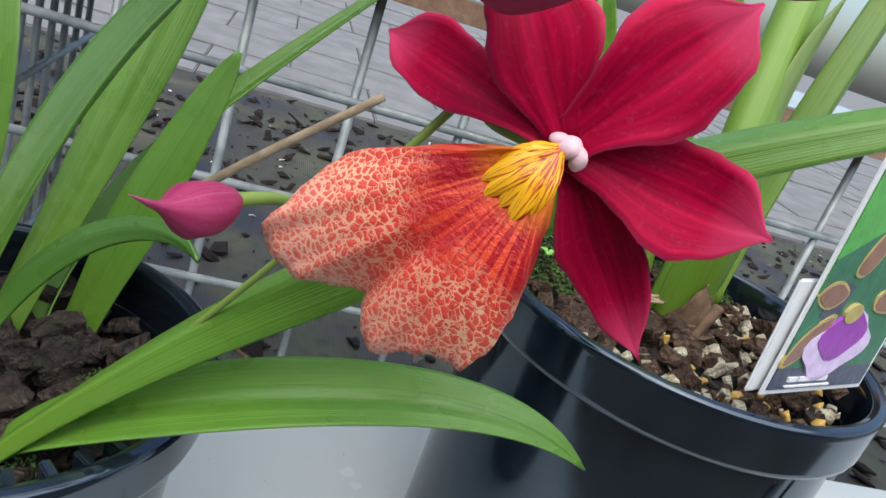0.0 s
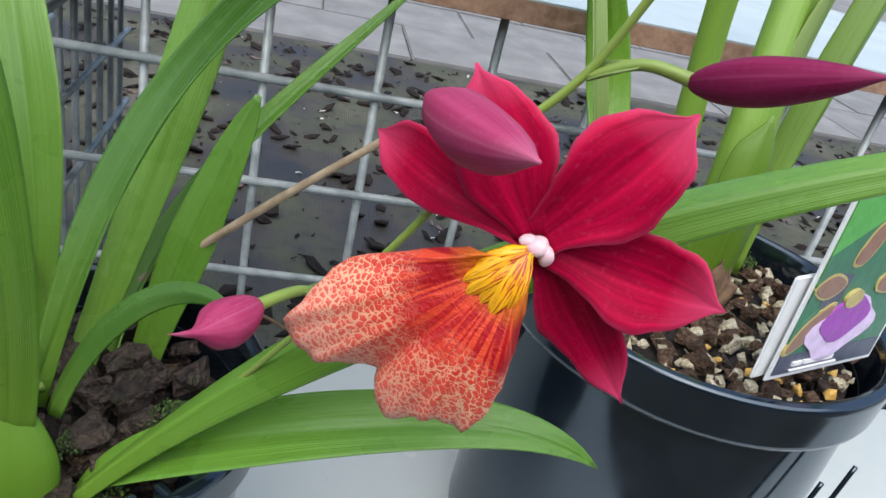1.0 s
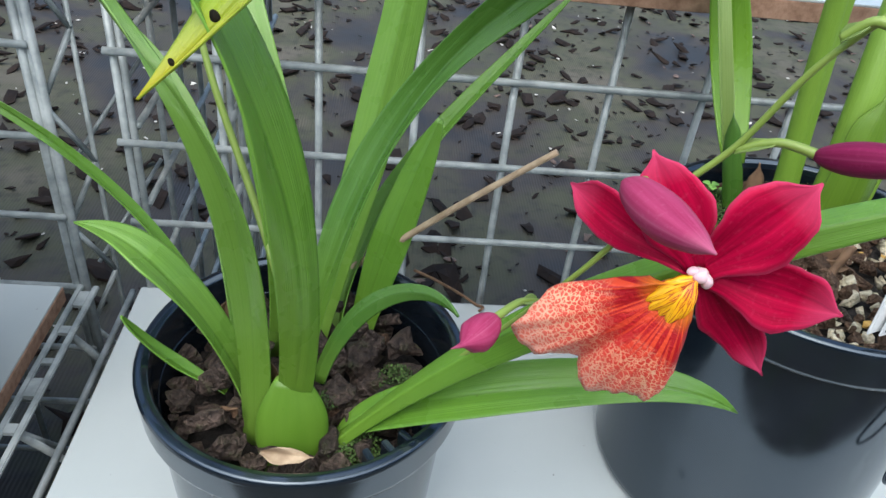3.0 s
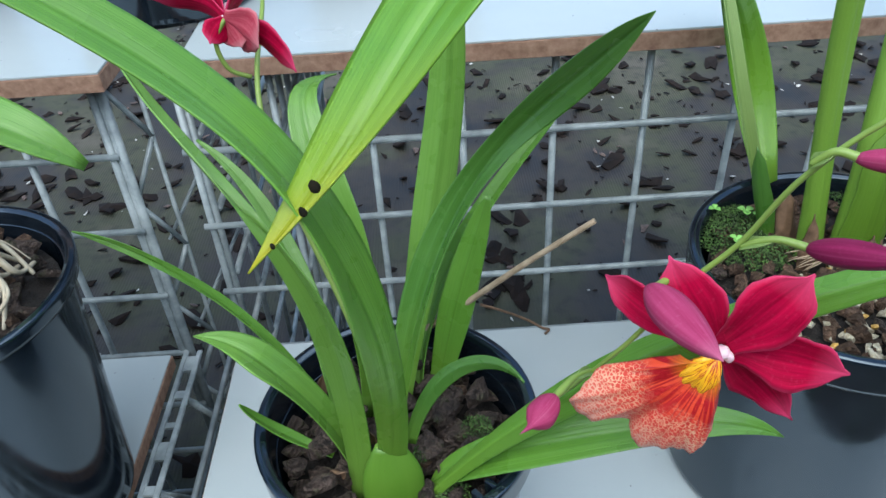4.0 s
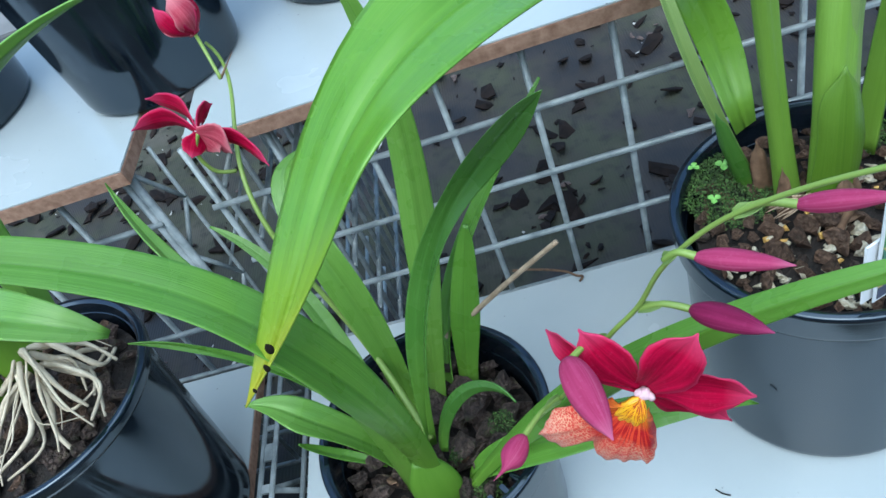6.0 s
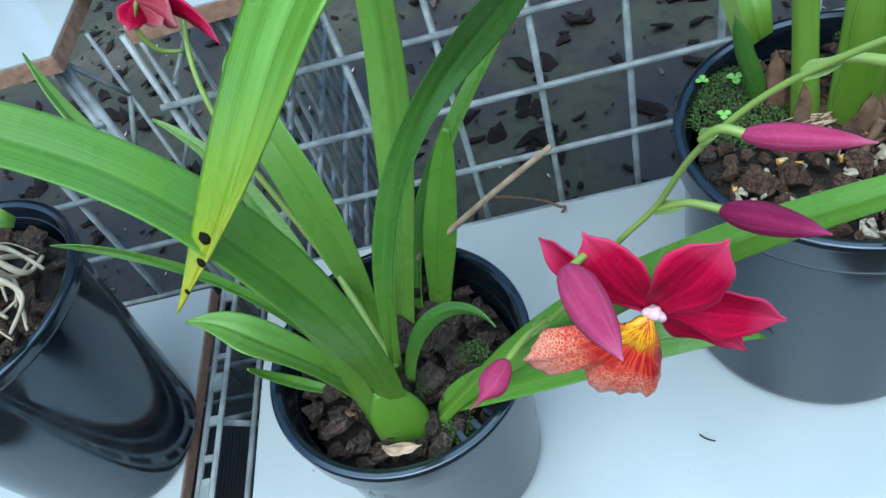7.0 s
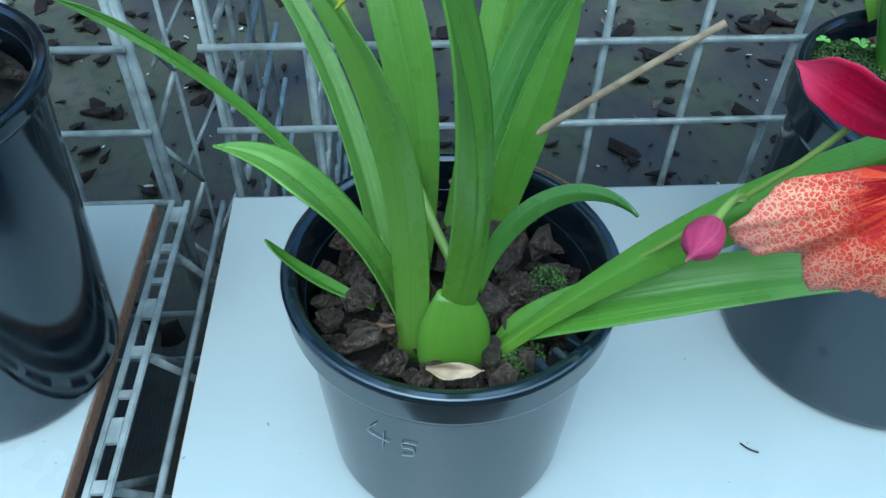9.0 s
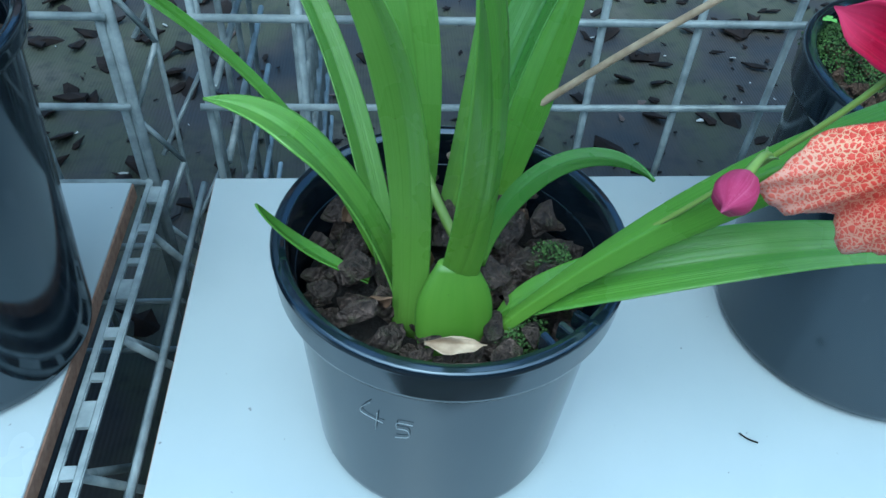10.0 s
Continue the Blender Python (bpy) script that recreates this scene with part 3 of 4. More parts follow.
def fill(top, at, r, z, count, size, meshes, name, seed, keep=lambda x, y: True, lift=0.5):
    rnd = random.Random(seed)
    made = []
    tries = 0
    while len(made) < count and tries < count * 60:
        tries += 1
        a, q = rnd.uniform(0, 2 * math.pi), r * math.sqrt(rnd.random())
        x, y = at[0] + q * math.cos(a), at[1] + q * math.sin(a)
        s = rnd.uniform(*size)
        if q + s > r or not keep(x, y) or any((x - u) ** 2 + (y - v) ** 2 < (0.75 * (s + w)) ** 2 for u, v, w in made):
            continue
        made.append((x, y, s))
        m = pose(x, y, z + s * lift, rnd.uniform(-40, 40), rnd.uniform(-40, 40), rnd.uniform(0, 360)) @ Matrix.Diagonal((s, s, s, 1))
        put(name, rnd.choice(meshes), top, m)


bark = compost((-0.092, 0.2235), 0.0505, 0.079, "coarse dark brown pine bark chips filling the pot", "bark_mix")
fill(bark, (-0.092, 0.2235), 0.0520, 0.0815, 80, (0.0045, 0.0095), CHIPS, "bark_chip", 3, lift=0.6)
fill(bark, (-0.092, 0.2235), 0.0520, 0.0885, 36, (0.0048, 0.0092), CHIPS, "bark_chip", 4, lambda x, y: y > 0.200 and x > -0.085 or y < 0.19 or y > 0.235 or x < -0.122, lift=0.6)
fill(bark, (-0.092, 0.2235), 0.0515, 0.0860, 26, (0.0018, 0.0032), CHIPS, "bark_chip", 8, lift=0.9)
fill(bark, (-0.092, 0.2235), 0.0500, 0.0865, 8, (0.0025, 0.0045), CHIPS_RED, "bark_chip", 9, lift=0.9)


# ---- flowers ----
def petal(c, tip, width, face, bow=0.0, cup=0.12, curl=0.0, base=0.25, peak=0.55, point=2.4, ruff=0.04, seed=0, thick=0.0006):
    """A petal from c to tip; face: the way its front looks; bow: how far its middle stands forward."""
    bm = bmesh.new()
    c, tip = Vector(c), Vector(tip)
    ax = (tip - c)
    ln = ax.length
    t = ax.normalized()
    f = Vector(face)
    f = (f - t * f.dot(t)).normalized()
    w = f.cross(t)
    rows = []
    n, m = 20, 10
    for i in range(n + 1):
        s = i / n
        half = width / 2 * (base + (1 - base) * smooth_step(s / peak)) * max(0.05, 1 - s ** point) ** (0.6 + 0.65 * smooth_step((s - 0.80) / 0.2))
        mid = c + ax * s + f * (bow * ln * math.sin(math.pi * s) + curl * ln * s ** 3)
        row = []
        for j in range(m + 1):
            u = j / m * 2 - 1
            rz = ruff * half * math.sin(7 * s + seed * 1.7 + 2.4 * u) * abs(u) ** 1.5
            edge = 1 + (0.065 * math.sin(11 * s + seed * 2 + 3 * (u > 0)) + 0.02 * math.sin(37 * s + seed + (u > 0))) * abs(u)
            row.append((mid + w * u * half * edge + f * (cup * half * (u * u - 0.4) + rz - 0.10 * half * math.exp(-(u * 5) ** 2)), f, (u + 1) / 2, s))
        rows.append(row)
    return sheet(bm, rows, thick)


LIP_OUT = [(-24, 0.20), (-19, 0.37), (-15, 0.66), (-10, 0.75), (-5, 0.86), (0, 0.985), (5, 1.0), (10, 0.95), (15, 0.885), (20, 0.80), (22, 0.765), (25, 0.82), (30, 0.875), (35, 0.885), (40, 0.80), (45, 0.755), (52, 0.765), (58, 0.67), (62, 0.54), (65, 0.40), (70, 0.24), (78, 0.12)]


def lip(c, u_ax, v_ax, face, size):
    """The broad two-lobed lip: a fan whose length changes with the angle."""
    bm = bmesh.new()
    c, u_ax, v_ax, f = Vector(c), Vector(u_ax).normalized(), Vector(v_ax).normalized(), Vector(face).normalized()
    rows = []
    n, m = 66, 22
    for i in range(n + 1):
        a = -24 + 102 * i / n
        for (a0, r0), (a1, r1) in zip(LIP_OUT[:-1], LIP_OUT[1:]):
            if a0 <= a <= a1:
                r = r0 + (r1 - r0) * smooth_step((a - a0) / (a1 - a0))
                break
        r *= size * (1 + 0.007 * math.sin(i * 0.9) + 0.004 * math.sin(i * 1.9 + 1))
        row = []
        for j in range(m + 1):
            q = 0.03 + 0.97 * j / m
            d = r * q
            fold = 0.03 * size * math.exp(-((a - 21) / 9) ** 2) * q ** 2
            droop = 0.22 * size * q ** 2.5 * (0.5 + 0.5 * math.cos(radians((a - 26) * 3.2)))
            ruff = (0.020 * math.sin(i * 0.62) + 0.010 * math.sin(i * 1.37 + 1)) * size * q ** 3
            p = c + d * (math.cos(radians(a)) * u_ax + math.sin(radians(a)) * v_ax) + f * (0.34 * size * q * (1 - q) - droop * 0.4 - fold + ruff)
            row.append((p, f, i / n, d / size))
        rows.append(row)
    return sheet(bm, rows, 0.0007)


def main_flower(plant):
    c = Vector((0.006, 0.153, 0.2015))
    face = Vector((-0.34, -0.90, 0.24))
    bm = bmesh.new()
    for at, r, (sx, sy, sz) in (((0.0064, 0.1522, 0.2014), 0.0020, (1.1, 1.1, 0.85)), ((0.0079, 0.1514, 0.2004), 0.0015, (0.9, 1.1, 1.3)), ((0.0046, 0.1526, 0.2022), 0.0012, (1.3, 1.0, 0.7))):
        ball = bmesh.ops.create_uvsphere(bm, u_segments=20, v_segments=14, radius=r)
        for v in ball["verts"]:
            v.co = Vector(at) + Vector((v.co.x * sx, v.co.y * sy, v.co.z * sz))
    tube(bm, lambda s: spline([(0.0062, 0.1590, 0.1985), (0.0066, 0.1555, 0.1998), (0.0064, 0.1525, 0.2014)], s), lambda s: 0.0015, 8, 12)
    for v in bm.verts:
        v.co += Vector((1, 0.3, 0.6)) * 0.0005 * noise.noise(v.co * 420)
    fl = part("flower", bm, COLUMN, plant, "open crimson orchid flower with a spotted peach lip")
    pets = [("dorsal_sepal", (-0.0077, 0.166, 0.2259), 0.0190, 0.10, 0.10, 0.05, 0.50, 2.4, 1), ("petal", (0.0240, 0.1499, 0.2283), 0.0215, 0.08, 0.18, -0.04, 0.60, 2.8, 2),
            ("petal", (-0.0202, 0.1825, 0.2061), 0.0138, 0.10, 0.2, -0.03, 0.70, 4.0, 3), ("lateral_sepal", (0.0384, 0.1447, 0.1981), 0.0195, -0.02, 0.14, 0.02, 0.62, 3.2, 4),
            ("lateral_sepal", (0.0330, 0.1550, 0.1700), 0.0150, -0.02, 0.2, 0.05, 0.45, 2.2, 5)]
    for name, tip, w, bow, cup, curl, peak, point, seed in pets:
        d = (Vector(tip) - c).normalized()
        bm = petal(c + d * 0.001 - face * 0.0012, tip, w, face, bow, cup, curl, 0.34, peak, point, 0.16, seed)
        part(name, bm, PETAL, fl)
    bm = lip(c + Vector((-0.001, 0.0, -0.002)), (-0.822, 0.163, -0.545), (0.457, -0.382, -0.803), face, 0.0472)
    part("lip", bm, LIP, fl, "peach lip mottled with red spots")
    # yellow crest at the throat
    u, v = Vector((-0.822, 0.163, -0.545)), Vector((0.457, -0.382, -0.803))
    for k, (a, ln) in enumerate(((-4, 0.0090), (7, 0.0125), (18, 0.0135), (30, 0.0125), (42, 0.0135), (54, 0.0110))):
        d = (math.cos(radians(a)) * u + math.sin(radians(a)) * v).normalized()
        st = c + face * 0.0022 + Vector((-0.0008, 0, -0.0012))
        bm = petal(st, st + d * ln + face * 0.0006, 0.0042, face, 0.12, -0.5, -0.06, 0.5, 0.4, 2.6, 0.25, k, 0.0012)
        part("crest", bm, CALLUS, fl, "yellow crest with dark red lines")
    return fl


def bud(plant, base, tip, width, node_at, sag=0.0, material=None, beak=0.0, keel=0.06):
    """A closed pointed bud on its stalk."""
    base, tip = Vector(base), Vector(tip)
    ax = tip - base
    t = ax.normalized()
    x = t.cross(Vector((0.1, 0.2, 1))).normalized()
    y = t.cross(x)
    bm = bmesh.new()
    uvl = bm.loops.layers.uv.verify()
    n, m = 22, 18
    grid = []
    for i in range(n + 1):
        s = i / n
        r = width / 2 * max(0.03, math.sin(math.pi * min(1, (s * 0.97 + 0.03)) ** 0.72)) ** 0.8 * (1 if s < 0.82 else 1 - 0.25 * (s - 0.82) / 0.18) * (1 - beak * smooth_step((s - 0.40) / 0.36))
        c = base + ax * s + y * sag * math.sin(math.pi * s) * width
        ring = []
        for k in range(m):
            a = 2 * math.pi * k / m
            q = r * (1 - 0.10 * (0.5 + 0.5 * math.cos(3 * a)) ** 6) * (1 + keel * math.cos(3 * a + 0.6))
            ring.append(bm.verts.new(c + q * (math.cos(a) * x + 0.9 * math.sin(a) * y)))
        grid.append(ring)
    for i in range(n):
        for k in range(m):
            f = bm.faces.new((grid[i][k], grid[i][(k + 1) % m], grid[i + 1][(k + 1) % m], grid[i + 1][k]))
            for l, (du, dv) in zip(f.loops, ((0, 0), (1, 0), (1, 1), (0, 1))):
                l[uvl].uv = (0.02 + 0.96 * (((k + du) * 3 / m) % 1.0001), (i + dv) / n * 0.9)
    bm.faces.new(list(reversed(grid[0])))
    bm.faces.new(grid[-1])
    b = part("bud", bm, material or BUD, plant, "closed magenta bud with a pointed tip")
    nd = Vector(node_at)
    mid = nd.lerp(base, 0.5) + Vector((0, 0, 0.0025))
    bm = bmesh.new()
    tube(bm, lambda s: spline([nd, mid, base + t * 0.001], s), lambda s: 0.00085 + 0.0004 * s, 12, 8)
    part("stalk", bm, STEM, b, "pale green bud stalk")
    # papery scale where the stalk leaves the stem
    bm = petal(nd, nd.lerp(base, 0.55) + Vector((0, 0, 0.0015)), 0.004, (0, -0.5, 1), 0.1, 0.4, 0.1, 0.7, 0.3, 2, 0, 1, 0.0004)
    part("bract", bm, PALE, b)
    return b


# ---- the main orchid ----
plant = thing("orchid_plant", (-0.092, 0.205, 0.088), "flowering orchid with strap leaves and crimson flowers in a black pot", "orchid")


def bulb(owner, lo, hi, wide, deep, yaw, name="pseudobulb", material=None, waist=0.0, blunt=0.0):
    """A flattened swollen stem base."""
    lo, hi = Vector(lo), Vector(hi)
    bm = bmesh.new()
    uvl = bm.loops.layers.uv.verify()
    grid = []
    n, m = 16, 28
    t = (hi - lo).normalized()
    x = Vector((math.cos(radians(yaw)), math.sin(radians(yaw)), 0))
    x = (x - t * x.dot(t)).normalized()
    y = t.cross(x)
    for i in range(n + 1):
        s = i / n
        k = (math.sin(math.pi * (0.16 + 0.825 * s))) ** (0.75 - waist)
        if blunt:
            k = 0.72 + 0.28 * math.sin(math.pi * min(1, s * 0.98 + 0.04)) - (1 - blunt) * 0.72 * max(0, (s - 0.58) / 0.42) ** 1.7
        ring = []
        for j in range(m):
            a = 2 * math.pi * j / m
            rib = 1 + 0.03 * math.cos(5 * a + 1)
            ring.append(bm.verts.new(lo.lerp(hi, s) + k * rib * (wide / 2 * math.cos(a) * x + deep / 2 * math.sin(a) * y)))
        grid.append(ring)
    for i in range(n):
        for j in range(m):
            f = bm.faces.new((grid[i][j], grid[i][(j + 1) % m], grid[i + 1][(j + 1) % m], grid[i + 1][j]))
            for l, (du, dv) in zip(f.loops, ((0, 0), (1, 0), (1, 1), (0, 1))):
                l[uvl].uv = ((j + du) / m * 0.4, 0.3 + (i + dv) / n * 0.4)
    bm.faces.new(list(reversed(grid[0])))
    bm.faces.new(grid[-1])
    return part(name, bm, material or BULB, owner, "smooth green swollen stem base")


bulb(plant, (-0.0935, 0.1895, 0.078), (-0.0938, 0.1965, 0.1165), 0.0246, 0.0120, 4, blunt=0.62)
LEAVES = [
    ("E", [(-0.120, 0.214, 0.090), (-0.140, 0.220, 0.098), (-0.150, 0.219, 0.110), (-0.154, 0.217, 0.122)], 0.0065, LEAF, dict(base=0.55, fold=0.20)),
    ("F1", [(-0.113, 0.222, 0.086), (-0.124, 0.262, 0.140), (-0.140, 0.292, 0.175), (-0.172, 0.305, 0.196)], 0.0105, LEAF_BRIGHT, dict(base=0.95, fold=0.20)),
    ("H", [(-0.104, 0.235, 0.088), (-0.095, 0.251, 0.158), (-0.114, 0.268, 0.211), (-0.135, 0.289, 0.227), (-0.109, 0.315, 0.218)], 0.0190, LEAF_BRIGHT, dict(base=0.5, fold=0.16)),
    ("I", [(-0.092, 0.241, 0.086), (-0.068, 0.290, 0.182), (-0.050, 0.306, 0.241), (-0.064, 0.308, 0.298)], 0.0185, LEAF_BRIGHT, dict(base=0.5, fold=0.20, across=(1.0, -0.15, 0))),
    ("J", [(-0.083, 0.248, 0.086), (-0.081, 0.283, 0.131), (-0.042, 0.302, 0.162), (0.004, 0.314, 0.216)], 0.0115, LEAF, dict(base=0.6, fold=0.23)),
    ("K", [(-0.074, 0.249, 0.086), (-0.064, 0.262, 0.132), (-0.054, 0.272, 0.154), (-0.047, 0.276, 0.176)], 0.0170, LEAF, dict(base=0.6, fold=0.13, across=(0.95, -0.3, 0))),
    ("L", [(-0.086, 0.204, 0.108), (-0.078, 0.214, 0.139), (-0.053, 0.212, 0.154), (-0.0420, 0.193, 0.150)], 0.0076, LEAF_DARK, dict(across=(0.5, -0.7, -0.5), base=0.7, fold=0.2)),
    ("M1", [(-0.081, 0.192, 0.087), (-0.024, 0.193, 0.161), (0.040, 0.171, 0.212), (0.110, 0.145, 0.243)], 0.0165, LEAF, dict(across=(0.3, -0.85, -0.42), base=0.30, fold=0.36, peak=0.42, point=1.7)),
]
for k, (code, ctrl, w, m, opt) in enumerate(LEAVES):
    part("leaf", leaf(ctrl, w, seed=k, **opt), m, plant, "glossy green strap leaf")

BLADE_B = ([(-0.0885, 0.1940, 0.1040), (-0.0711, 0.1883, 0.1898), (-0.0994, 0.1932, 0.2551), (-0.1202, 0.2035, 0.2809), (-0.1624, 0.2019, 0.3078), (-0.2449, 0.1504, 0.3669)],
           [(-0.0992, 0.1970, 0.1050), (-0.0839, 0.1656, 0.2302), (-0.1115, 0.1567, 0.2605), (-0.1078, 0.1820, 0.2482), (-0.1377, 0.1954, 0.2864), (-0.2449, 0.1504, 0.3669)])
part("leaf", blade(*BLADE_B, 0.14, foot=-0.3, seed=1), LEAF, plant, "broad leaf arching far out of the pot")
BLADE_F = ([(-0.1025, 0.1950, 0.0780), (-0.0970, 0.2105, 0.1825), (-0.1067, 0.1926, 0.2073), (-0.1395, 0.2190, 0.2176), (-0.1881, 0.2852, 0.2512)],
           [(-0.1130, 0.2010, 0.0740), (-0.1102, 0.2113, 0.1684), (-0.1148, 0.2047, 0.2213), (-0.1572, 0.2167, 0.2353), (-0.1881, 0.2852, 0.2512)])
part("leaf", blade(*BLADE_F, 0.22, foot=-0.25, seed=6), LEAF_BRIGHT, plant, "long leaf sheathing the swollen stem")
BLADE_C = ([(-0.1065, 0.2174, 0.0816), (-0.1156, 0.2155, 0.1285), (-0.1290, 0.2166, 0.1479), (-0.1441, 0.2280, 0.1584), (-0.1645, 0.2209, 0.1573)],
           [(-0.1105, 0.2059, 0.0832), (-0.1269, 0.2082, 0.1522), (-0.1455, 0.1914, 0.1584), (-0.1383, 0.2071, 0.1549), (-0.1645, 0.2209, 0.1573)])
part("leaf", blade(*BLADE_C, 0.14, seed=2), LEAF_BRIGHT, plant, "short glossy spreading leaf")
BLADE_D = ([(-0.1080, 0.2190, 0.0860), (-0.1415, 0.2540, 0.1384), (-0.1637, 0.2461, 0.1604), (-0.1851, 0.2473, 0.1885), (-0.2068, 0.2450, 0.1926)],
           [(-0.1130, 0.2230, 0.0800), (-0.1394, 0.2411, 0.1328), (-0.1539, 0.2414, 0.1557), (-0.1832, 0.2460, 0.1765), (-0.2068, 0.2450, 0.1926)])
part("leaf", blade(*BLADE_D, 0.25, seed=3), LEAF, plant, "narrow leaf reaching out sideways")
BLADE_G = ([(-0.0912, 0.2112, 0.1037), (-0.0714, 0.2271, 0.1762), (-0.0602, 0.2472, 0.2124), (-0.0303, 0.2533, 0.2191), (-0.0125, 0.2413, 0.2307), (0.0014, 0.2319, 0.2678)],
           [(-0.0932, 0.2048, 0.1080), (-0.0903, 0.2403, 0.1579), (-0.0727, 0.2603, 0.1941), (-0.0467, 0.2529, 0.2229), (-0.0159, 0.2438, 0.2610), (0.0014, 0.2319, 0.2678)])
# its shaded face comes from the darker green
part("leaf", blade(*BLADE_G, 0.30, seed=4), LEAF_SHADED, plant, "upright glossy leaf bent over, shade on its face put into the green")
BLADE_M = ([(-0.0790, 0.1950, 0.0850), (-0.0809, 0.2122, 0.0948), (-0.0515, 0.1978, 0.1205), (-0.0067, 0.1944, 0.1428), (0.0326, 0.1867, 0.1478), (0.0520, 0.1816, 0.1243)],
           [(-0.0810, 0.1890, 0.0830), (-0.0850, 0.2010, 0.0901), (-0.0650, 0.1902, 0.0977), (-0.0269, 0.1711, 0.1243), (0.0092, 0.1750, 0.1459), (0.0520, 0.1816, 0.1243)])
part("leaf", blade(*BLADE_M, 0.10, 0.5, seed=5), LEAF, plant, "wide leaf lying out over the bench board")

STEM_A = [(-0.081, 0.192, 0.087), (-0.0547, 0.196, 0.1135), (-0.0328, 0.184, 0.1505), (-0.0143, 0.1725, 0.186), (0.0000, 0.1690, 0.212), (0.011, 0.166, 0.228), (0.020, 0.159, 0.253), (0.036, 0.151, 0.274), (0.060, 0.130, 0.299), (0.085, 0.105, 0.318)]
bm = bmesh.new()
tube(bm, lambda s: spline(STEM_A, s), lambda s: 0.0008 + 0.0002 * smooth_step((s - 0.2) * 4) - 0.00035 * s, 60, 10)
part("flower_stem", bm, STEM, plant, "long olive green arching flower stem")
STEM_B = [(-0.091, 0.210, 0.110), (-0.114, 0.259, 0.127), (-0.113, 0.285, 0.175), (-0.181, 0.268, 0.234), (-0.110, 0.323, 0.238), (-0.155, 0.385, 0.250)]
bm = bmesh.new()
tube(bm, lambda s: bezier(STEM_B, s), lambda s: 0.00175 - 0.0009 * s, 50, 10)
part("flower_stem", bm, STEM, plant, "pale green upright flower stem")
main_flower(plant)
bm = bmesh.new()
tube(bm, lambda s: spline([(-0.0045, 0.1705, 0.203), (-0.002, 0.168, 0.199), (0.003, 0.160, 0.199), (0.0065, 0.155, 0.200)], s), lambda s: 0.0010, 14, 8)
part("flower_stalk", bm, STEM, plant)
bud(plant, (-0.0140, 0.1585, 0.2208), (-0.0069, 0.1258, 0.2260), 0.0112, (0.0000, 0.1690, 0.212), 0.1, BUD_PINK, 0.0, 0.10)
bud(plant, (0.025, 0.158, 0.231), (0.0405, 0.1365, 0.2415), 0.0085, (0.011, 0.166, 0.227))
bud(plant, (0.026, 0.152, 0.261), (0.046, 0.138, 0.265), 0.0065, (0.019, 0.157, 0.257), 0, BUD_PINK)
bud(plant, (0.049, 0.147, 0.276), (0.068, 0.136, 0.282), 0.0060, (0.036, 0.151, 0.274), 0, BUD_PINK)
bud(plant, (-0.0375, 0.1612, 0.1775), (-0.0500, 0.1450, 0.1815), 0.0094, (-0.0225, 0.178, 0.170), 0.2, BUD_PINK, 0.74, 0.05)


def second_flower():
    c = Vector((-0.1481, 0.3060, 0.2483))
    face = Vector((0.05, 0.93, 0.34))
    bm = bmesh.new()
    tube(bm, lambda s: c + face * (0.008 * s), lambda s: 0.0016, 6, 10)
    fl = part("flower", bm, COLUMN, plant, "crimson orchid flower seen from behind")
    for k, (name, tip, w, bow, m) in enumerate((("petal", (-0.1778, 0.3140, 0.2564), 0.0169, -0.20, PETAL), ("sepal", (-0.1687, 0.3260, 0.2623), 0.0163, -0.16, PETAL), ("petal", (-0.1426, 0.3220, 0.2515), 0.0187, -0.1, PETAL),
                                            ("lip", (-0.1340, 0.2960, 0.2398), 0.0250, -0.12, PETAL_PINK), ("sepal", (-0.1548, 0.3000, 0.2408), 0.0131, -0.1, PETAL), ("sepal", (-0.1199, 0.2920, 0.2308), 0.0150, -0.12, PETAL), ("petal", (-0.1426, 0.3030, 0.2374), 0.0175, -0.08, PETAL_PINK))):
        part(name, petal(c, tip, w, face, -bow, 0.15, -0.05, 0.35, 0.55, 2.6, 0.08, k), m, fl)
    bm = bmesh.new()
    tube(bm, lambda s: spline([(-0.142, 0.304, 0.224), (-0.150, 0.302, 0.229), (-0.153, 0.303, 0.240), (-0.1481, 0.3060, 0.2483)], s), lambda s: 0.001, 14, 8)
    part("stalk", bm, STEM, fl)
    c = Vector((-0.152, 0.372, 0.262))
    bm = bmesh.new()
    tube(bm, lambda s: spline([(-0.1445, 0.352, 0.2455), (-0.148, 0.362, 0.256), c], s), lambda s: 0.001, 10, 8)
    b = part("half_open_flower", bm, STEM, plant, "half-open crimson flower cup")
    up = Vector((-0.35, 0.25, 0.9)).normalized()
    side = up.cross(Vector((0, 1, 0.2))).normalized()
    for k in range(5):
        d = Matrix.Rotation(radians(72 * k), 3, up) @ side
        part("petal", petal(c, c + up * 0.021 + d * 0.0085, 0.0155, -d, -0.22, 0.3, 0.05, 0.4, 0.5, 2.8, 0.04, k), PETAL if k % 2 else PETAL_PINK, b)
    bm = bmesh.new()
    tube(bm, lambda s: Vector((-0.1445, 0.352, 0.2455)).lerp(Vector((-0.136, 0.362, 0.252)), s), lambda s: 0.0006 * (1.2 - s), 4, 6)
    part("dry_stub", bm, SHEATH, plant)


second_flower()

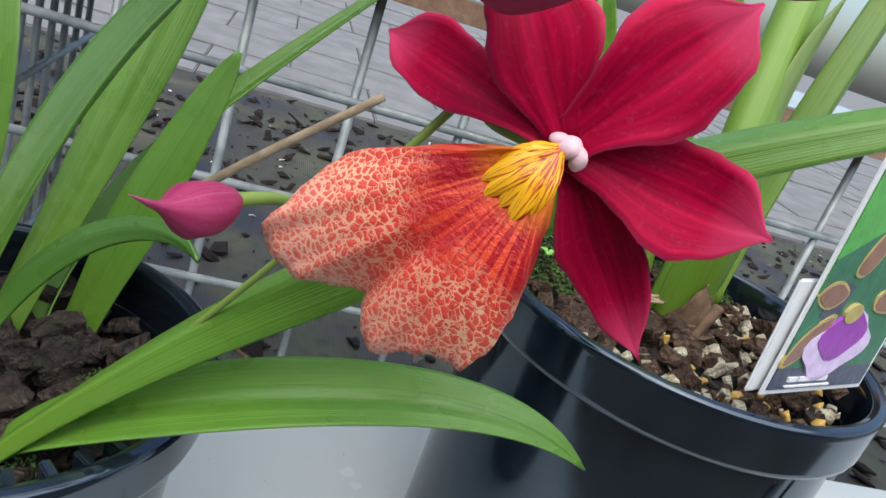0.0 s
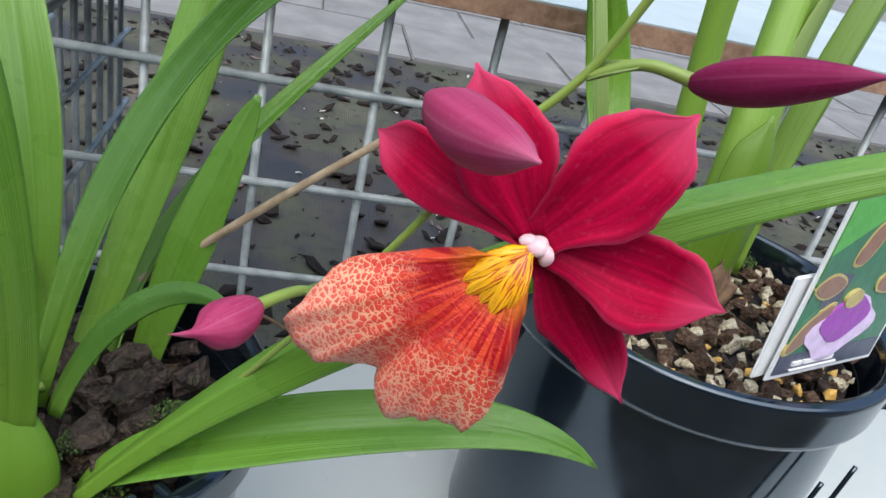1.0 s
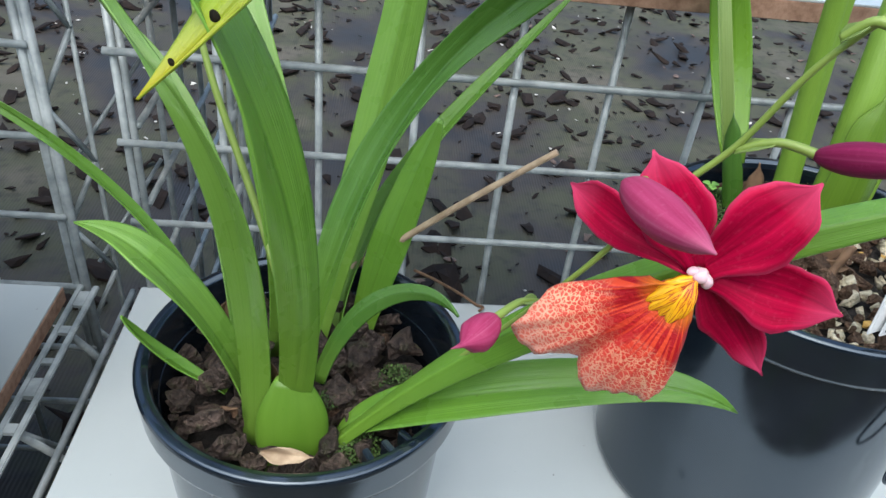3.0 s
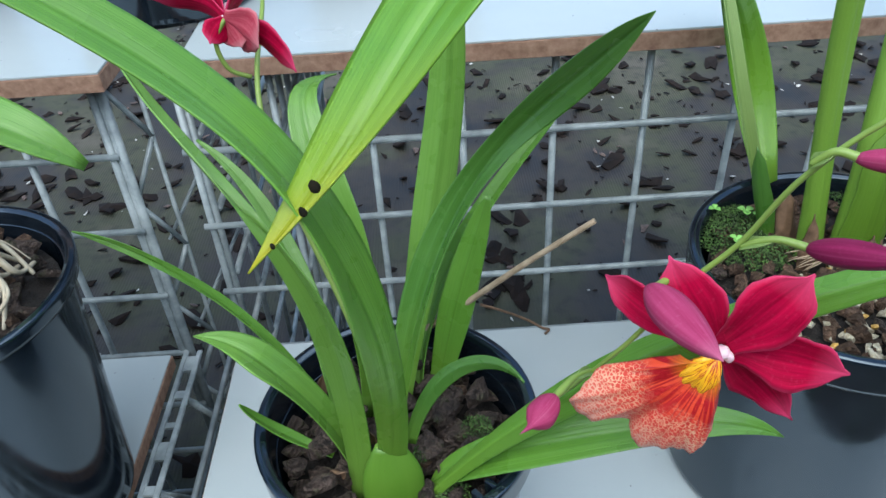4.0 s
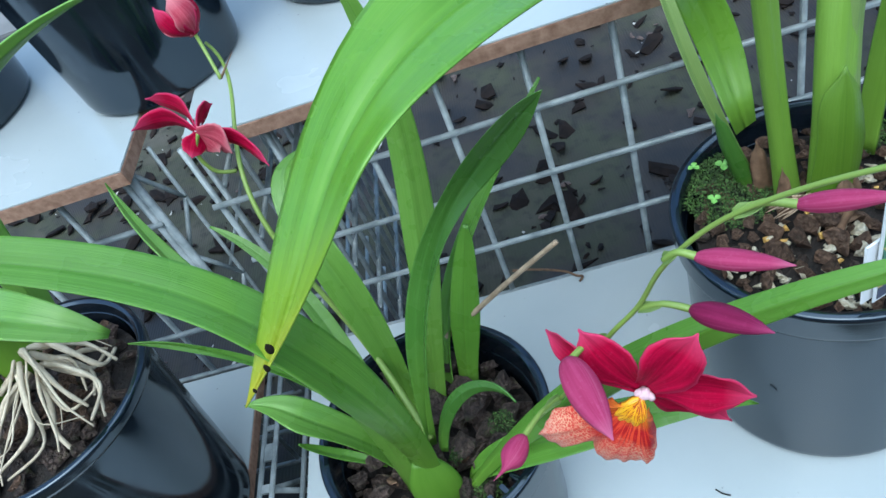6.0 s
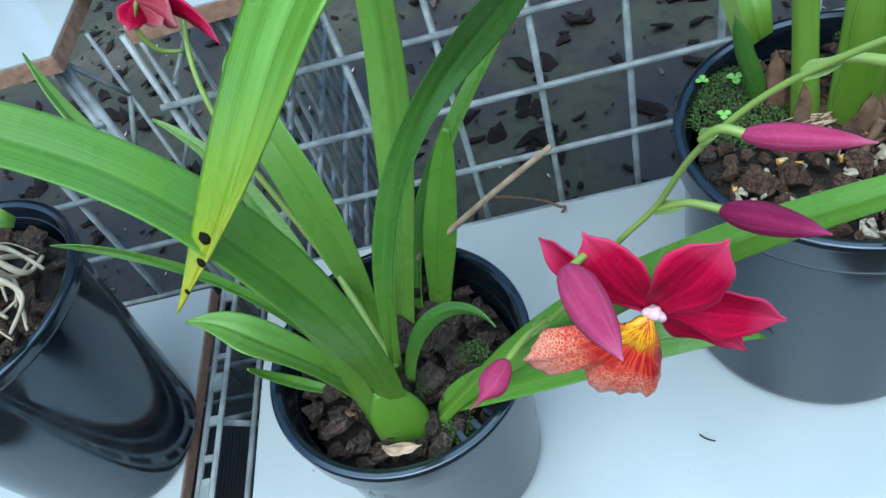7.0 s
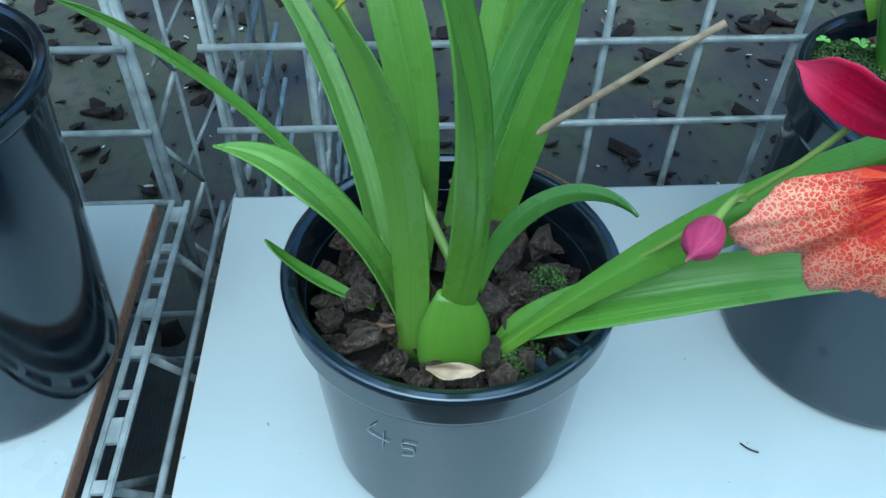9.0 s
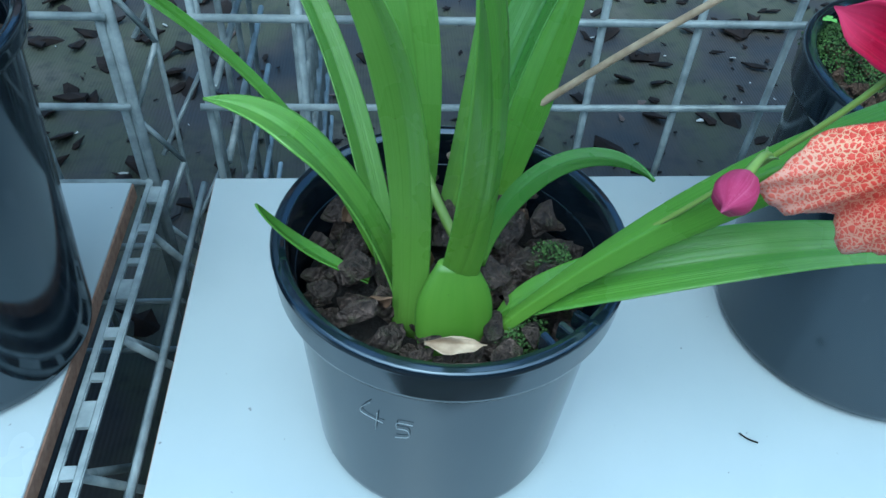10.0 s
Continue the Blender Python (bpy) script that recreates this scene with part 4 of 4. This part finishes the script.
# dry bits in the main pot
bm = bmesh.new()
tube(bm, lambda s: spline([(-0.0888, 0.2716, 0.0980), (-0.0620, 0.2630, 0.1255), (-0.0350, 0.2540, 0.1545), (-0.0084, 0.2449, 0.1816)], s), lambda s: 0.0016 - 0.0004 * s, 24, 7)
part("dry_stalk", bm, STRAW, plant, "straw-coloured cut dry stalk")
bm = petal((-0.103, 0.1835, 0.0945), (-0.084, 0.1800, 0.0975), 0.0075, (0.1, -0.7, 0.7), 0.22, 1.1, 0.15, 0.15, 0.5, 1.5, 0.7, 2)
tagged(part("dead_leaf", bm, STRAW, None), "curled tan dead leaf lying on the bark", "dead leaf")
for k, (a, b) in enumerate((((-0.119, 0.206, 0.090), (-0.112, 0.199, 0.100)), ((-0.128, 0.238, 0.095), (-0.124, 0.244, 0.110)), ((-0.102, 0.207, 0.104), (-0.104, 0.206, 0.118)))):
    part("dry_sheath", petal(a, b, 0.006, (0.2, -1, 0.4), 0.1, 0.5, 0.1, 0.6, 0.4, 2, 0.3, k), SHEATH, plant)

# a thin brown stem fallen behind the board
bm = bmesh.new()
tube(bm, lambda s: spline([(-0.045, 0.372, 0.030), (-0.03, 0.378, 0.018), (-0.012, 0.382, 0.004), (-0.004, 0.377, 0.0015), (0.000, 0.374, 0.0025), (-0.003, 0.371, 0.0015)], s), lambda s: 0.0009, 24, 6)
tagged(part("fallen_twig", bm, SHEATH, None), "thin reddish brown twig lying at the board's back edge", "twig")
bm = bmesh.new()
tube(bm, lambda s: spline([(0.0365, 0.2045, 0.0008), (0.039, 0.2015, 0.0010), (0.043, 0.1995, 0.0008)], s), lambda s: 0.0004, 8, 5)
tagged(part("debris_strand", bm, SPOT, None), "tiny dark strand of debris on the white board", "debris")

# ---- the orchid in the wide pot ----
right = thing("orchid_plant", (0.110, 0.290, 0.120), "orchid with stout green canes in a mossy pot", "orchid")
ARCH = ([(0.1068, 0.3327, 0.1365), (0.1262, 0.4161, 0.2107), (0.0702, 0.3607, 0.2673), (-0.0111, 0.2900, 0.3274), (-0.0424, 0.2520, 0.3470), (-0.0743, 0.2171, 0.3041), (-0.1035, 0.1757, 0.2479), (-0.1198, 0.1657, 0.2289)],
        [(0.0945, 0.3269, 0.1356), (0.0777, 0.4186, 0.2132), (0.0725, 0.3467, 0.2690), (0.0103, 0.2218, 0.3032), (-0.0560, 0.1557, 0.3194), (-0.0505, 0.1639, 0.3147), (-0.0372, 0.1862, 0.2987), (-0.1198, 0.1657, 0.2289)])
arch_leaf = part("leaf", blade(*ARCH, 0.10, seed=3, wave=0.03), LEAF_YELLOW, right, "long arching leaf with a yellow spotted tip")
for (x, y, z), r in (((-0.0985, 0.1655, 0.2545), 0.0017), ((-0.1020, 0.1630, 0.2490), 0.0013), ((-0.1115, 0.1640, 0.2385), 0.0008)):
    bm = bmesh.new()
    bmesh.ops.create_uvsphere(bm, u_segments=14, v_segments=8, radius=r)
    for v in bm.verts:
        v.co *= 1 + 0.25 * noise.noise(v.co * 700 + Vector((x * 900, 0, 0)))
    bm.transform(pose(x, y, z, 40, -30, 20) @ Matrix.Diagonal((0.8, 1.1, 0.45, 1)))
    part("leaf_spot", bm, SPOT, arch_leaf, "small black rot spot")
part("leaf", leaf([(0.094, 0.305, 0.125), (0.063, 0.310, 0.205), (0.067, 0.343, 0.252), (0.058, 0.400, 0.290)], 0.0075, base=0.7, fold=0.4, peak=0.3), PALE, right, "pale green folded leaf")


def cane(ctrl, wide, deep, label, turn=(1, 0.25, 0), groove=0.12, taper=0.0):
    """A stout upright stem wrapped in leaf sheaths, oval in section, with a groove down its front."""
    bm = bmesh.new()
    uvl = bm.loops.layers.uv.verify()
    grid = []
    n, m = 26, 28
    for i in range(n + 1):
        s = i / n
        c = bezier(ctrl, s)
        t = (bezier(ctrl, min(1, s + 0.02)) - bezier(ctrl, max(0, s - 0.02))).normalized()
        x = Vector(turn)
        x = (x - t * x.dot(t)).normalized()
        y = t.cross(x)
        swell = 1.12 - 0.22 * smooth_step(s * 4) + 0.10 * smooth_step((s - 0.4) * 2) - taper * s
        ring = []
        for j in range(m):
            a = 2 * math.pi * j / m
            g = 1 - groove * smooth_step(s * 3) * math.exp(-((a - 4.9) / 0.28) ** 2) + 0.012 * math.sin(7 * a + 3 * s)
            ring.append(bm.verts.new(c + swell * g * (wide / 2 * math.cos(a) * x + deep / 2 * math.sin(a) * y)))
        grid.append(ring)
    for i in range(n):
        for j in range(m):
            f = bm.faces.new((grid[i][j], grid[i][(j + 1) % m], grid[i + 1][(j + 1) % m], grid[i + 1][j]))
            for l, (du, dv) in zip(f.loops, ((0, 0), (1, 0), (1, 1), (0, 1))):
                l[uvl].uv = ((j + du) / m * 2.6 + 0.03, 0.08 + (i + dv) / n * 0.7)
    bm.faces.new(list(reversed(grid[0])))
    bm.faces.new(grid[-1])
    return part("cane", bm, CANE, right, label)


C_MID = [(0.1055, 0.2830, 0.112), (0.0989, 0.2894, 0.1973), (0.0918, 0.2981, 0.2694), (0.0905, 0.2773, 0.360)]
C_BIG = [(0.1225, 0.2800, 0.112), (0.1247, 0.2864, 0.204), (0.1345, 0.3242, 0.2554), (0.180, 0.365, 0.340)]
cane(C_MID, 0.0118, 0.0095, "upright green cane with a grooved front", groove=0.2)
cane(C_BIG, 0.0208, 0.0160, "thick green cane wrapped in leaf sheaths")
# sheaths that wrap the thick cane, with rounded free tops
part("sheath", petal((0.1215, 0.2715, 0.118), (0.1258, 0.2800, 0.198), 0.0215, (0.0, -1, 0.1), 0.02, -0.55, -0.02, 0.9, 0.3, 5, 0.02, 1), CANE, right, "green sheath with a rounded top")
part("sheath", petal((0.1330, 0.2830, 0.165), (0.1430, 0.3080, 0.250), 0.0120, (0.6, -1, 0.1), -0.03, -0.5, 0.06, 0.7, 0.4, 4, 0.02, 2), PALE, right, "pale green outer sheath")
part("leaf", leaf([(0.150, 0.300, 0.125), (0.165, 0.320, 0.200), (0.19, 0.335, 0.270), (0.215, 0.35, 0.34)], 0.0160, base=0.8, fold=0.5, across=(1, 0.1, 0), point=6), CANE, right, "upright green leaf")
part("sheath", petal((0.0890, 0.2935, 0.128), (0.0770, 0.3010, 0.176), 0.0085, (-0.4, -1, 0.1), 0.02, -0.5, -0.02, 0.7, 0.3, 4, 0.05, 2), LEAF_DARK, right, "dark green sheath patch")
for k, (a, b, w) in enumerate((((0.1215, 0.2672, 0.118), (0.1240, 0.2705, 0.145), 0.016), ((0.1270, 0.2735, 0.120), (0.1290, 0.2735, 0.144), 0.014), ((0.0975, 0.2925, 0.120), (0.0940, 0.2970, 0.156), 0.013), ((0.1005, 0.2765, 0.118), (0.0990, 0.2785, 0.153), 0.009), ((0.112, 0.262, 0.1270), (0.126, 0.257, 0.131), 0.008))):
    part("dry_sheath", petal(a, b, w, (0.0, -1, 0.2 if k < 4 else 1.6), 0.05, -0.6 if k < 4 else 0.5, 0.0, 0.95, 0.3, 1.5, 0.35, k), SHEATH, right, "torn dry brown sheath")
mix_r = compost((0.117, 0.270), 0.0605, 0.122, "bark and perlite compost with yellow prills", "compost")
C2 = (0.117, 0.270)
front = lambda x, y: (y - 0.27) < 0.5 * (x - 0.117) + 0.012
fill(mix_r, C2, 0.0620, 0.1245, 130, (0.0024, 0.0072), CHIPS_RED, "bark_chip", 31, lift=0.6)
fill(mix_r, C2, 0.0620, 0.1250, 115, (0.0012, 0.0036), STONES, "perlite_grain", 32, front, lift=0.9)
fill(mix_r, C2, 0.0620, 0.1255, 46, (0.0014, 0.0022), PRILLS, "fertiliser_prill", 33, front, lift=0.9)
fill(mix_r, C2, 0.0620, 0.1225, 24, (0.0030, 0.0050), CHIPS, "bark_chip", 34, lift=0.6)


bm = bmesh.new()
tube(bm, lambda s: spline([(0.1110, 0.2500, 0.1255), (0.1160, 0.2530, 0.1330), (0.1222, 0.2570, 0.1425)], s), lambda s: 0.0022 - 0.0005 * s + 0.0003 * math.sin(9 * s), 12, 9)
tagged(part("twig", bm, SHEATH, None), "short dark brown twig stuck in the compost", "twig")
tuft = thing("root_tuft", (0.100, 0.2764, 0.129), "tuft of torn brown dry fibres on the compost", "dry fibres")
rnd = random.Random(77)
for k in range(16):
    a = Vector((0.1085 + rnd.uniform(-0.003, 0.003), 0.2735 + rnd.uniform(-0.004, 0.004), 0.1340))
    b = Vector((0.0935 + rnd.uniform(-0.004, 0.003), 0.2745 + rnd.uniform(-0.007, 0.006), 0.1290 + rnd.uniform(-0.001, 0.003)))
    c = a.lerp(b, 0.5) + Vector((0, rnd.uniform(-0.002, 0.002), rnd.uniform(0.0005, 0.003)))
    bm = bmesh.new()
    tube(bm, lambda s: bezier([a, c, b], s), lambda s: 0.00055 - 0.0004 * s, 6, 5)
    part("fibre", bm, STRAW if k % 3 else SHEATH, tuft)


def moss(at, r, count, seed, label, hi=0.004):
    """A cushion of tiny leaflets."""
    rnd = random.Random(seed)
    bm = bmesh.new()
    for _ in range(count):
        a, q = rnd.uniform(0, 6.283), r * math.sqrt(rnd.random())
        x, y = at[0] + q * math.cos(a), at[1] + q * math.sin(a) * 1.2
        z = at[2] + hi * (1 - (q / r) ** 2) + rnd.uniform(-0.001, 0.001)
        ln, wd = rnd.uniform(0.0007, 0.0017), rnd.uniform(0.0003, 0.0006)
        m = pose(x, y, z, rnd.uniform(-60, 60), rnd.uniform(-60, 60), rnd.uniform(0, 360))
        vs = [bm.verts.new(m @ Vector(p)) for p in ((0, 0, 0), (wd, ln * 0.5, 0.0003), (0, ln, 0), (-wd, ln * 0.5, 0.0003))]
        bm.faces.new(vs)
    ob = put("moss", mesh_of("moss", bm, MOSS), None)
    return tagged(ob, label, "moss", "", "stuff")


moss((0.080, 0.300, 0.1265), 0.023, 5200, 5, "cushion of dark green moss on the compost", 0.007)
moss((0.150, 0.318, 0.1265), 0.018, 1900, 6, "patch of green moss behind the canes", 0.004)
moss((-0.058, 0.2165, 0.0975), 0.0065, 420, 7, "tuft of green moss between the bark chips", 0.002)
moss((-0.072, 0.189, 0.0905), 0.0090, 620, 8, "thin green moss beside the pot wall", 0.001)
moss((-0.083, 0.207, 0.0945), 0.0035, 160, 9, "green moss behind the swollen stem", 0.002)


def seedling(at, size, yaw):
    ob = thing("seedling", at, "tiny bright green seedling growing from the moss", "seedling", "seedlings")
    for k in range(3):
        a = radians(yaw + 120 * k)
        d = Vector((math.cos(a), math.sin(a), 0.25))
        part("leaflet", petal(Vector(at), Vector(at) + d * size, size * 0.95, (0, 0, 1), 0.1, 0.2, -0.1, 0.3, 0.6, 4, 0.02, k, 0.0003), CLOVER, ob)


for at, size, yaw in (((0.081, 0.306, 0.1375), 0.0042, 20), ((0.068, 0.312, 0.136), 0.0032, 70), ((0.070, 0.287, 0.1355), 0.0034, 10), ((0.086, 0.302, 0.138), 0.0030, 50)):
    seedling(at, size, yaw)


def plant_tag():
    """A printed plastic tag with a flower picture."""
    a, up, rt = Vector((0.105, 0.2040, 0.1415)), Vector((0.02, 0.05, 1)).normalized(), Vector((0.93, 0.36, 0)).normalized()
    nrm = rt.cross(up)
    if nrm.y > 0:
        nrm = -nrm
    rot = Matrix((rt, up, nrm)).transposed().to_4x4()
    base = Matrix.Translation(a) @ rot
    top = thing("plant_tag", tuple(a), "printed plastic plant tag showing a purple and brown orchid", "plant tag")

    def patch(name, pts, h, material, label=""):
        bm = bmesh.new()
        f = bm.faces.new([bm.verts.new((x, y, 0)) for x, y in pts])
        r = bmesh.ops.extrude_face_region(bm, geom=[f])
        for v in [g for g in r["geom"] if isinstance(g, bmesh.types.BMVert)]:
            v.co.z += h
        bmesh.ops.recalc_face_normals(bm, faces=bm.faces)
        bm.transform(base)
        part(name, bm, material, top, label, False)

    def blob(cx, cy, rx, ry, turn, n=18, wob=0.0):
        out = []
        for k in range(n):
            q = 2 * math.pi * k / n
            r = 1 + wob * math.sin(4 * q + cx * 900)
            x, y = rx * r * math.cos(q), ry * r * math.sin(q)
            out.append((cx + x * math.cos(turn) - y * math.sin(turn), cy + x * math.sin(turn) + y * math.cos(turn)))
        return out
    tag_m = [plain("tag_" + n, c, tuple(min(1, v * 1.35) for v in c), 260, 0.35) for n, c in (("green", (0.10, 0.36, 0.08)), ("dark_green", (0.045, 0.16, 0.09)), ("navy", (0.07, 0.08, 0.12)), ("brown", (0.24, 0.135, 0.10)),
             ("gold", (0.42, 0.35, 0.13)), ("purple", (0.27, 0.05, 0.36)), ("lilac", (0.62, 0.50, 0.72)), ("white_print", (0.75, 0.76, 0.8)))]
    green, dgreen, navy, brown, gold, purple, lilac, white = tag_m
    W, H = 0.052, 0.069
    patch("card", [(0, 0), (W, 0), (W, H), (0, H)], 0.0006, CARD_WHITE)
    b = 0.0016
    z = 0.0009
    patch("picture", [(b, b), (W - b, b), (W - b, H - b), (b, H - b)], z, dgreen, "dark green picture ground")
    patch("print", [(b, b), (W - b, b), (W - b, 0.0085), (b, 0.0085)], z + 0.0001, navy)
    patch("print", [(0.008, 0.024), (0.016, 0.022), (0.018, 0.034), (0.007, 0.036)], z + 0.0001, navy)
    patch("print", [(b, 0.030), (0.020, 0.052), (0.012, H - b), (b, H - b)], z + 0.0002, green)
    patch("print", [(b, 0.026), (0.016, 0.040), (0.020, 0.052), (b, 0.041)], z + 0.0003, dgreen)
    patch("print", [(0.012, H - b), (0.020, 0.052), (0.034, 0.058), (0.034, H - b)], z + 0.0003, green)
    patch("print", [(b, 0.009), (0.011, 0.017), (0.008, 0.024), (b, 0.018)], z + 0.0003, dgreen)
    for cx, cy, rx, ry, tn in ((0.0085, 0.031, 0.0068, 0.0042, 0.05), (0.0085, 0.0170, 0.0105, 0.0038, 0.85), (0.0185, 0.044, 0.0085, 0.0042, 1.1), (0.034, 0.046, 0.0095, 0.0042, 2.0), (0.040, 0.030, 0.009, 0.0042, 0.0)):
        patch("print", blob(cx, cy, rx, ry, tn, wob=0.04), z + 0.0004, gold)
        patch("print", blob(cx, cy, rx * 0.88, ry * 0.8, tn, wob=0.06), z + 0.0006, brown)
    patch("print", blob(0.0240, 0.0155, 0.0150, 0.0100, 0.2, 26, 0.12), z + 0.0007, lilac)
    patch("print", blob(0.0235, 0.0190, 0.0105, 0.0075, 0.2, 22, 0.08), z + 0.0009, purple)
    patch("print", blob(0.0225, 0.0260, 0.0040, 0.0030, 0.2), z + 0.0011, gold)
    # one line of white print too small to read
    for k, (x, w) in enumerate(((0.0085, 0.0042), (0.0135, 0.0075), (0.0220, 0.0060))):
        patch("print_bar", [(x, 0.0042), (x + w, 0.0042), (x + w, 0.0056), (x, 0.0056)], z + 0.0007, white)
    patch("print_bar", [(0.0085, 0.0024), (0.031, 0.0024), (0.031, 0.0029), (0.0085, 0.0029)], z + 0.0007, white)
    # the clear plastic holder behind
    bm = bmesh.new()
    box(bm, (-0.0040, 0.0, -0.0022), (0.010, 0.034, -0.0012), 0.0006)
    bm.transform(base @ pose(0, 0, 0, 0, 0, 2))
    part("stake", bm, CARD_WHITE, top, "pale plastic stake", False)


plant_tag()

# a wire loop and thin white stick by the wide pot's front
bm = bmesh.new()
tube(bm, lambda s: spline([(0.139, 0.199, 0.108), (0.133, 0.196, 0.085), (0.134, 0.195, 0.074), (0.142, 0.198, 0.080), (0.152, 0.203, 0.112)], s), lambda s: 0.0008, 30, 6)
tagged(part("pot_handle", bm, PLASTIC, right_pot, "thin black wire handle hanging at the pot's side"))

# ---- the orchid with bare roots ----
left = thing("orchid_plant", (-0.300, 0.270, 0.140), "orchid with broad leaves and pale aerial roots", "orchid")
part("leaf", leaf([(-0.300, 0.275, 0.195), (-0.243, 0.226, 0.262), (-0.196, 0.195, 0.279), (-0.1695, 0.201, 0.2445)], 0.027, base=0.6, fold=0.2, peak=0.35, point=2.6, seed=5), LEAF_BRIGHT, left, "broad bright green leaf")
part("leaf", leaf([(-0.290, 0.300, 0.150), (-0.276, 0.313, 0.200), (-0.304, 0.318, 0.300), (-0.150, 0.308, 0.320)], 0.0185, base=0.6, fold=0.2, peak=0.3, point=2.6, across=(0.8, 0.47, -0.4), seed=6), LEAF_BRIGHT, left, "curving upright green leaf")
bulb(left, (-0.290, 0.272, 0.165), (-0.288, 0.285, 0.225), 0.026, 0.016, 30, "pseudobulb", CANE, 0.2)
bulb(left, (-0.310, 0.262, 0.160), (-0.312, 0.262, 0.215), 0.024, 0.016, 30, "pseudobulb", CANE, 0.2)
mix_l = compost((-0.2975, 0.268), 0.0560, 0.139, "dark bark compost under bare roots", "compost")
fill(mix_l, (-0.2975, 0.268), 0.057, 0.1400, 48, (0.005, 0.009), CHIPS, "bark_chip", 51, lift=0.4)
fill(mix_l, (-0.2975, 0.268), 0.057, 0.1415, 34, (0.003, 0.007), CHIPS_RED, "bark_chip", 52, lift=0.8)
rnd = random.Random(12)
for k in range(26):
    a = radians(rnd.uniform(-135, 45))
    r0, r1 = rnd.uniform(0.0, 0.012), rnd.uniform(0.034, 0.059)
    st = Vector((-0.284 + r0 * math.cos(a), 0.274 + r0 * math.sin(a), rnd.uniform(0.168, 0.184)))
    en = Vector((-0.2975 + r1 * math.cos(a), 0.268 + r1 * math.sin(a), rnd.uniform(0.142, 0.156)))
    side = Vector((-math.sin(a), math.cos(a), 0)) * rnd.uniform(-0.018, 0.018)
    m1 = st.lerp(en, 0.35) + side * 0.6 + Vector((0, 0, rnd.uniform(-0.004, 0.006)))
    m2 = st.lerp(en, 0.7) + side + Vector((0, 0, rnd.uniform(-0.006, 0.004)))
    rad = rnd.choice((0.0006, 0.0010, 0.0014, 0.0017, 0.0020))
    bm = bmesh.new()
    tube(bm, lambda s: spline([st, m1, m2, en], s), lambda s: rad * (1.1 - 0.65 * s) * (1 + 0.12 * math.sin(17 * s + k)), 20, 7)
    part("aerial_root", bm, ROOT, left, "pale bare root" if rad > 0.0012 else "thin pale root")

# ---- compost in the upper pots ----
for x, y, r, z in ((-0.224, 0.472, 0.062, 0.365), (-0.402, 0.492, 0.066, 0.345), (-0.088, 0.530, 0.058, 0.335)):
    compost((x, y), r, z, "dark compost in a raised pot")


# ---- litter on the weed mat ----
def litter(count, seed, size, material, name, label, y0=0.42, y1=1.66, chance=1.0):
    rnd = random.Random(seed)
    bm = bmesh.new()
    for _ in range(count):
        x, y = rnd.uniform(-1.1, 1.5), rnd.uniform(y0, y1)
        s = size[0] + (size[1] - size[0]) * rnd.random() ** 2.2
        m = pose(x, y, GROUND + 0.002, rnd.uniform(-25, 25), rnd.uniform(-25, 25), rnd.uniform(0, 360))
        n = rnd.randint(5, 8)
        pts = []
        for k in range(n):
            q = 2 * math.pi * k / n
            r = s * rnd.uniform(0.35, 1.2)
            pts.append(Vector((r * math.cos(q) * 1.4, r * math.sin(q) * 0.7, 0.12 * s * rnd.uniform(-1, 1))))
        up = [bm.verts.new(m @ (p + Vector((0, 0, s * 0.16)))) for p in pts]
        lo = [bm.verts.new(m @ p) for p in pts]
        c = bm.verts.new(m @ Vector((0, 0, s * 0.32)))
        for k in range(n):
            bm.faces.new((up[k], up[(k + 1) % n], c))
            bm.faces.new((lo[k], lo[(k + 1) % n], up[(k + 1) % n], up[k]))
    ob = put(name, mesh_of(name, bm, material, False), None)
    tagged(ob, label, "litter", "", "stuff")


litter(2600, 21, (0.0025, 0.019), LITTER, "leaf_litter", "dead black leaf litter scattered on the weed mat")
litter(300, 22, (0.0015, 0.006), GRIT, "grit", "pale bits of grit on the weed mat")
litter(200, 23, (0.004, 0.011), BARK_BITS, "bark_litter", "brown bark bits fallen on the weed mat")
